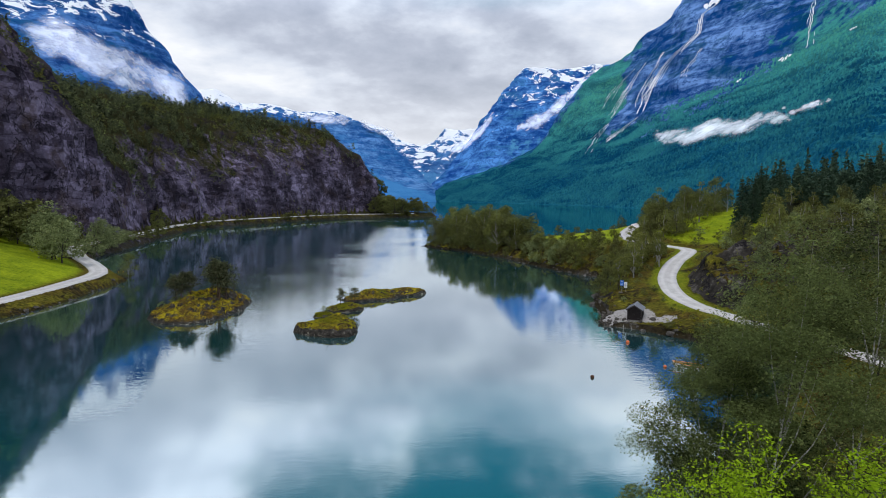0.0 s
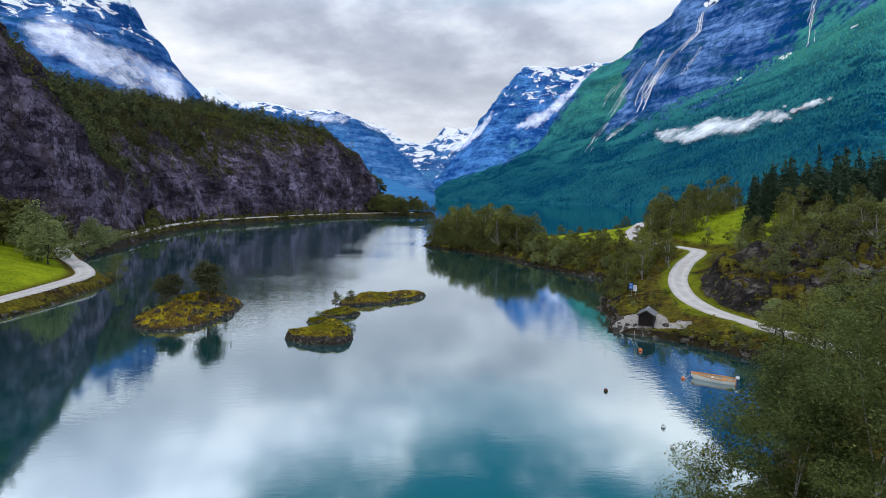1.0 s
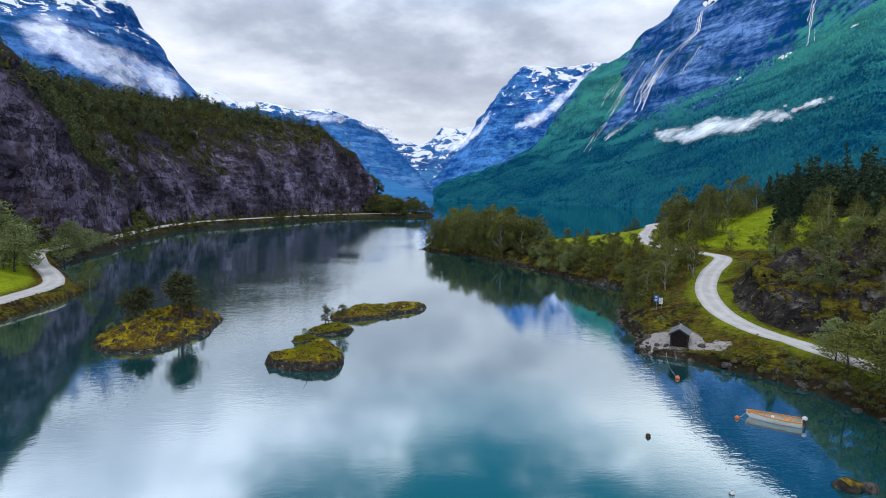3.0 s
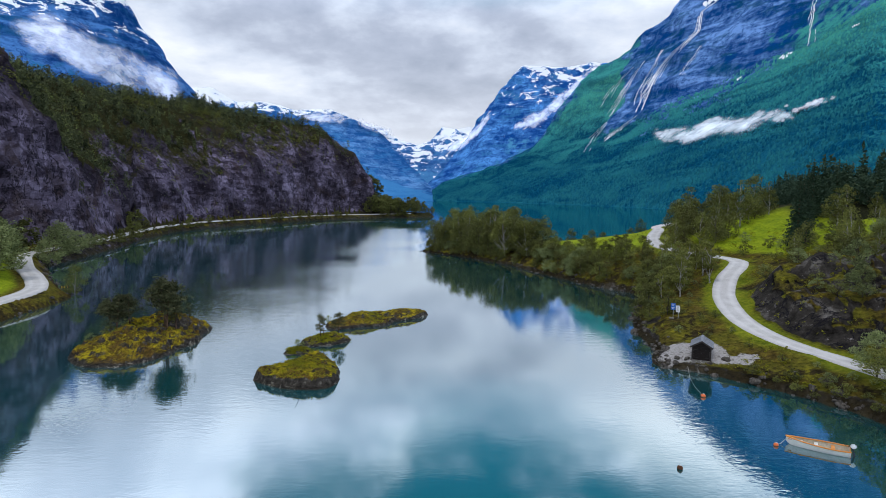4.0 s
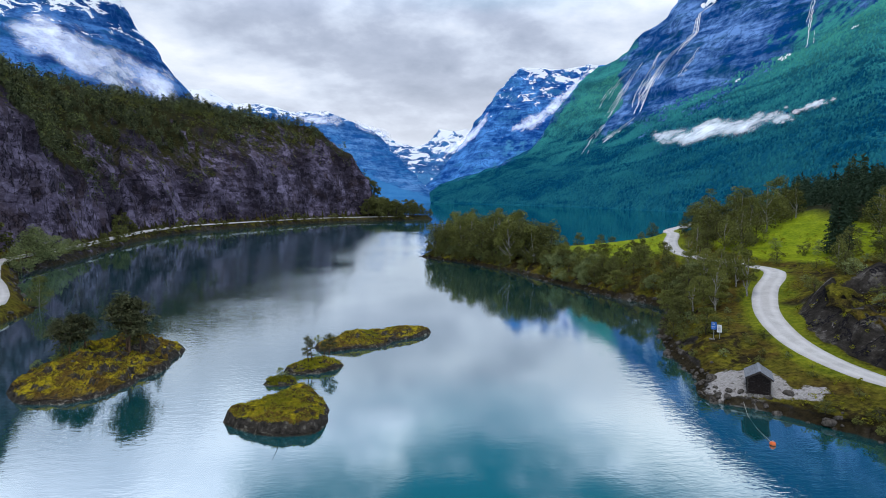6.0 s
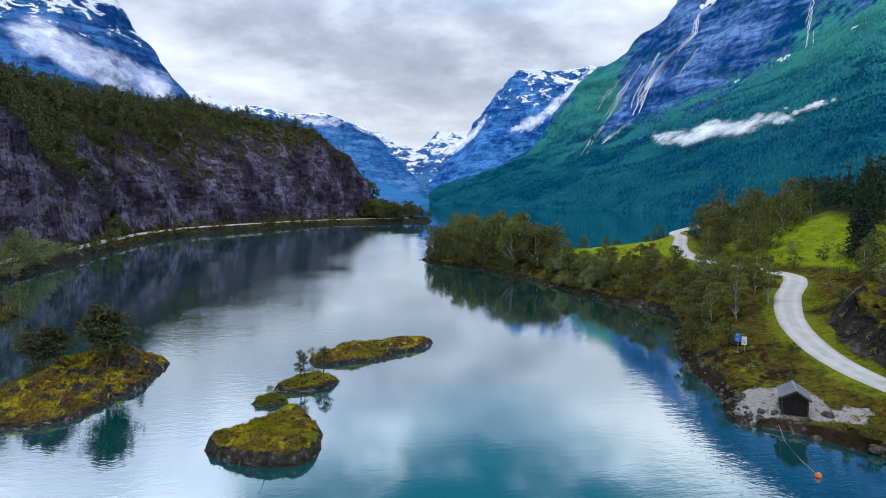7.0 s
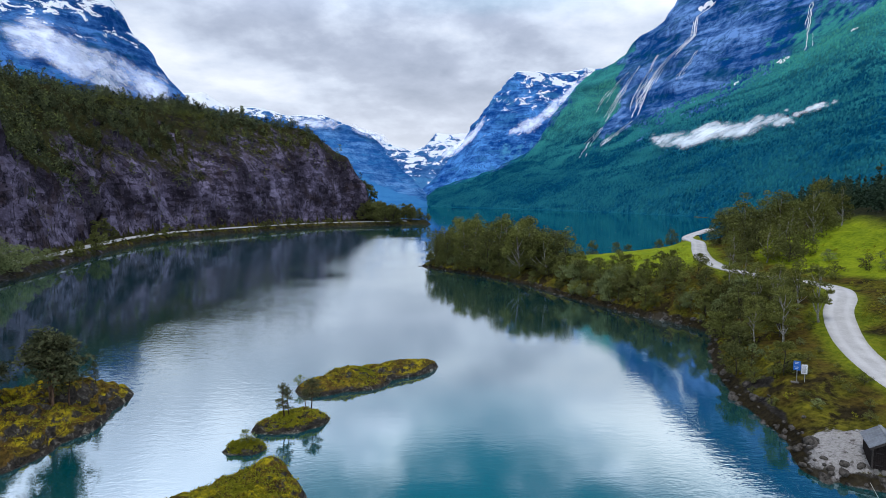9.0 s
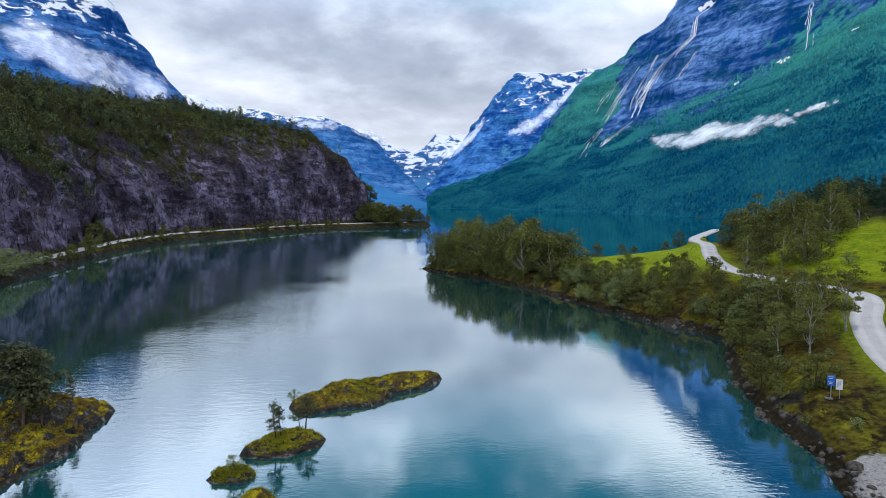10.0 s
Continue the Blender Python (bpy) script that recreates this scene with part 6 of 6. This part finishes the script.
def make_boat():
    root = tagged(new("rowing_boat"), "white open boat with orange gunwales, moored on the water", "boat")
    bow, stern = Vector((34.5, 68.75, 0)), Vector((38.2, 66.0, 0))
    root.matrix_world = pose(bow.x, bow.y, 0.0, 0, 0, math.degrees(math.atan2(stern.y - bow.y, stern.x - bow.x)))
    L = (stern - bow).length
    xs = np.linspace(0, 1, 17)
    beam = 0.80 * np.sin(np.clip(xs * 1.25, 0, 1) * math.pi / 2) ** 0.8 * np.where(xs > 0.7, 1 - 0.18 * ((xs - 0.7) / 0.3) ** 2, 1) + 0.03
    sheer = 0.46 + 0.22 * (1 - xs) ** 2.2 + 0.04 * xs ** 2
    keel = -0.16 + 0.42 * np.clip(1 - xs / 0.16, 0, 1) ** 2

    def shell(scale, raise_, n=13):
        a = np.linspace(-1, 1, n)
        v = []
        for x, b, s, k in zip(xs, beam, sheer, keel):
            for t in a:
                w = abs(t)
                v.append((x * L * (1 if scale == 1 else 0.975) + (0 if scale == 1 else 0.03), np.sign(t) * b * scale * (1 - (1 - w) ** 1.9),
                          k + raise_ + (s - k - raise_) * w ** 2.6))
        return v, grid_faces(len(xs), n)

    hull = part("hull", mesh_of("hull", *shell(1, 0), [HULL]), None, root, "white hull")
    bottom = mesh_of("inside", *shell(0.93, 0.07), [INNER])
    part("inside", bottom, None, hull, "pale inside planking")
    for sgn in (-1, 1):
        pts = [(x * L, sgn * b, s) for x, b, s in zip(xs, beam, sheer)]
        bm = bmesh.new()
        for i in range(len(pts) - 1):
            a, b = Vector(pts[i]), Vector(pts[i + 1])
            d = b - a
            m = Matrix.Translation((a + b) / 2) @ d.to_track_quat("X", "Z").to_matrix().to_4x4()
            box(bm, m, d.length + 0.03, 0.16, 0.06)
        part("gunwale", bm, ORANGE, root, "orange gunwale")
    bm = bmesh.new()
    box(bm, Matrix.Translation((L - 0.01, 0, 0.2)), 0.05, 1.22, 0.62, 0.02)
    part("transom", bm, ORANGE, root, "orange transom")
    for x, w in ((0.24, 0.95), (0.48, 1.38), (0.74, 1.42)):
        bm = bmesh.new()
        box(bm, Matrix.Translation((x * L, 0, 0.33)), 0.28, w, 0.045, 0.012)
        part("thwart", bm, HULL if x < 0.6 else ORANGE, root, "plank seat")
    bm = bmesh.new()
    box(bm, Matrix.Translation((0.10 * L, 0, 0.50)), 0.6, 0.5, 0.05, 0.02)
    part("foredeck", bm, ORANGE, root, "orange foredeck")
    bm = bmesh.new()
    box(bm, pose(L + 0.18, 0, 0.78, 0, -12, 0), 0.42, 0.28, 0.36, 0.09)
    cowl = part("outboard_motor", bm, COWL, root, "white outboard motor cowl")
    bm = bmesh.new()
    box(bm, pose(L + 0.2, 0, 0.3, 0, -12, 0), 0.14, 0.1, 0.75, 0.03)
    box(bm, pose(L + 0.28, 0, -0.05, 0, -12, 0), 0.3, 0.06, 0.1, 0.02)
    part("shaft", bm, DARK, cowl, "black motor shaft")
    bm = bmesh.new()
    box(bm, pose(L - 0.18, 0.05, 0.72, 0, 8, 10), 0.4, 0.04, 0.04, 0.01)
    part("tiller", bm, DARK, cowl)


make_boat()


# ---- buoys ----
BROWN_BUOY = plain("rusty_buoy", (0.12, 0.055, 0.03), 0.7, 0.4, 5.0)
WHITE_BUOY = plain("white_buoy", (0.72, 0.72, 0.70), 0.5, 0.25, 5.0)
RED_BUOY = plain("orange_buoy", (0.80, 0.16, 0.03), 0.45, 0.2, 5.0)
DARK_UNDERSIDE = plain("dark_underside", (0.03, 0.04, 0.025), 0.8, 0.4, 6.0)
ROPE = plain("rope", (0.45, 0.43, 0.38), 0.9, 0.3, 20.0)


def turned(profile, sides=20):
    bm = bmesh.new()
    rings = []
    for r, z in profile:
        rings.append([bm.verts.new((r * math.cos(2 * math.pi * i / sides), r * math.sin(2 * math.pi * i / sides), z)) for i in range(sides)])
    for a, b in zip(rings, rings[1:]):
        for i in range(sides):
            f = bm.faces.new((a[i], a[(i + 1) % sides], b[(i + 1) % sides], b[i]))
            f.smooth = True
    bm.faces.new(rings[0][::-1]), bm.faces.new(rings[-1])
    return bm


def make_buoy(x, y, r, mat, label):
    root = tagged(new("mooring_buoy"), label, "buoy", "mooring buoys")
    root.matrix_world = pose(x, y, 0, 6, -5, 30)
    part("float", turned([(r * math.cos(a), r * 0.35 + r * math.sin(a)) for a in np.linspace(-0.15, 1.45, 8)]), mat, root)
    part("underside", turned([(r * math.cos(a) * 1.01, r * 0.35 + r * math.sin(a)) for a in np.linspace(-1.4, -0.1, 7)]), DARK_UNDERSIDE, root, "dark green-grey underside")
    bm = turned([(0.06, r * 1.3), (0.09, r * 1.36), (0.09, r * 1.5), (0.05, r * 1.55)], 10)
    part("eye", bm, STEEL, root, "steel mooring eye")


make_buoy(22.9, 64.8, 0.22, BROWN_BUOY, "rusty brown mooring buoy floating on the lake")
make_buoy(24.4, 54.7, 0.2, WHITE_BUOY, "white mooring buoy floating on the lake")
make_buoy(23.2, 50.5, 0.2, WHITE_BUOY, "white mooring buoy with a grey waterline")
make_buoy(33.7, 80.6, 0.26, RED_BUOY, "bright orange buoy near the boathouse")
make_buoy(33.3, 68.3, 0.2, RED_BUOY, "faded orange buoy off the boat's bow")
for pts in ([(33.7, 80.6, 0.1), (34.6, 84, 0.02), (35.8, 87.3, 0.03), (36.6, 89.3, 0.7)], [(34.5, 68.7, 0.45), (33.9, 68.5, 0.1), (33.3, 68.3, 0.1)]):
    me = mesh_of("mooring_rope", *tube(pts, [0.022] * len(pts), 6), [ROPE])
    tagged(new("mooring_rope", me), "pale mooring rope running to a buoy", "rope")

# ---- signs ----
BLUE = plain("blue_panel", (0.02, 0.14, 0.55), 0.4, 0.15, 2.0)
WHITE = plain("white_panel", (0.78, 0.79, 0.80), 0.4, 0.1, 2.0)
GREY_TEXT = plain("grey_print", (0.25, 0.26, 0.28), 0.6, 0.1, 2.0)
BLACK = plain("black_panel", (0.02, 0.02, 0.02), 0.5, 0.2, 2.0)
YELLOW = plain("yellow_mark", (0.75, 0.5, 0.02), 0.45, 0.1, 2.0)


def slab(x, y, z, sx, sy, sz, bevel=0.008):
    bm = bmesh.new()
    box(bm, Matrix.Translation((x, y, z)), sx, sy, sz, bevel)
    return bm


def make_board():
    x, y = 43.2, 105.6
    root = tagged(new("information_board"), "blue and white information board on steel posts", "sign")
    root.matrix_world = pose(x, y, ground_z(x, y), 0, 0, -24)
    for px in (-0.3, 0.42):
        part("post", slab(px, 0.05, 0.75, 0.07, 0.07, 1.7), STEEL, root)
    blue = part("blue_panel", slab(-0.34, 0, 1.75, 0.66, 0.05, 1.0), BLUE, root, "blue panel")
    for i, (w, z) in enumerate(((0.4, 2.1), (0.3, 1.95), (0.42, 1.6), (0.24, 1.45))):
        part("print_bar", slab(-0.38, -0.03, z, w, 0.01, 0.05, 0), WHITE, blue, "white print")
    white = part("white_panel", slab(0.34, -0.03, 1.42, 0.56, 0.05, 1.0), WHITE, root, "white panel")
    for i in range(7):
        part("print_bar", slab(0.32, -0.06, 1.1 + i * 0.11, 0.4 - 0.05 * (i % 3), 0.01, 0.035, 0), GREY_TEXT, white, "grey print")
    part("footing", slab(-0.5, -0.1, 0.02, 0.7, 0.4, 0.16, 0.03), STONE, root, "pale concrete footing")


make_board()


def make_chevron():
    x, y = -65.6, 149.6
    root = tagged(new("bend_sign"), "black and yellow chevron sign at the road bend", "road sign")
    root.matrix_world = pose(x, y, ground_z(x, y), 0, 0, 28)
    for px in (-0.5, 0.5):
        part("post", slab(px, 0.05, 0.5, 0.06, 0.06, 1.1), STEEL, root)
    panel = part("panel", slab(0, 0, 1.15, 1.6, 0.04, 0.5), BLACK, root, "black panel")
    for i in range(3):
        for sgn in (-1, 1):
            bm = bmesh.new()
            box(bm, pose(-0.5 + i * 0.5, -0.026, 1.15 + sgn * 0.1, 0, sgn * 45, 0), 0.3, 0.01, 0.11)
            part("chevron", bm, YELLOW, panel, "yellow chevron")


make_chevron()

# ---- driftwood ----
me = mesh_of("driftwood_branch", *joined([tube([(-9.6, 85.4, 1.9), (-9.3, 86.1, 1.25), (-9.0, 86.4, 0.0), (-8.9, 86.6, -0.3)][::-1], [0.05, 0.045, 0.03, 0.015], 6),
                                          tube([(-9.25, 86.0, 1.2), (-9.5, 86.0, 0.9)], [0.025, 0.012], 5)]), [GREY_BARK])
tagged(new("driftwood_branch", me), "bare grey branch leaning on the mossy rock", "branch")
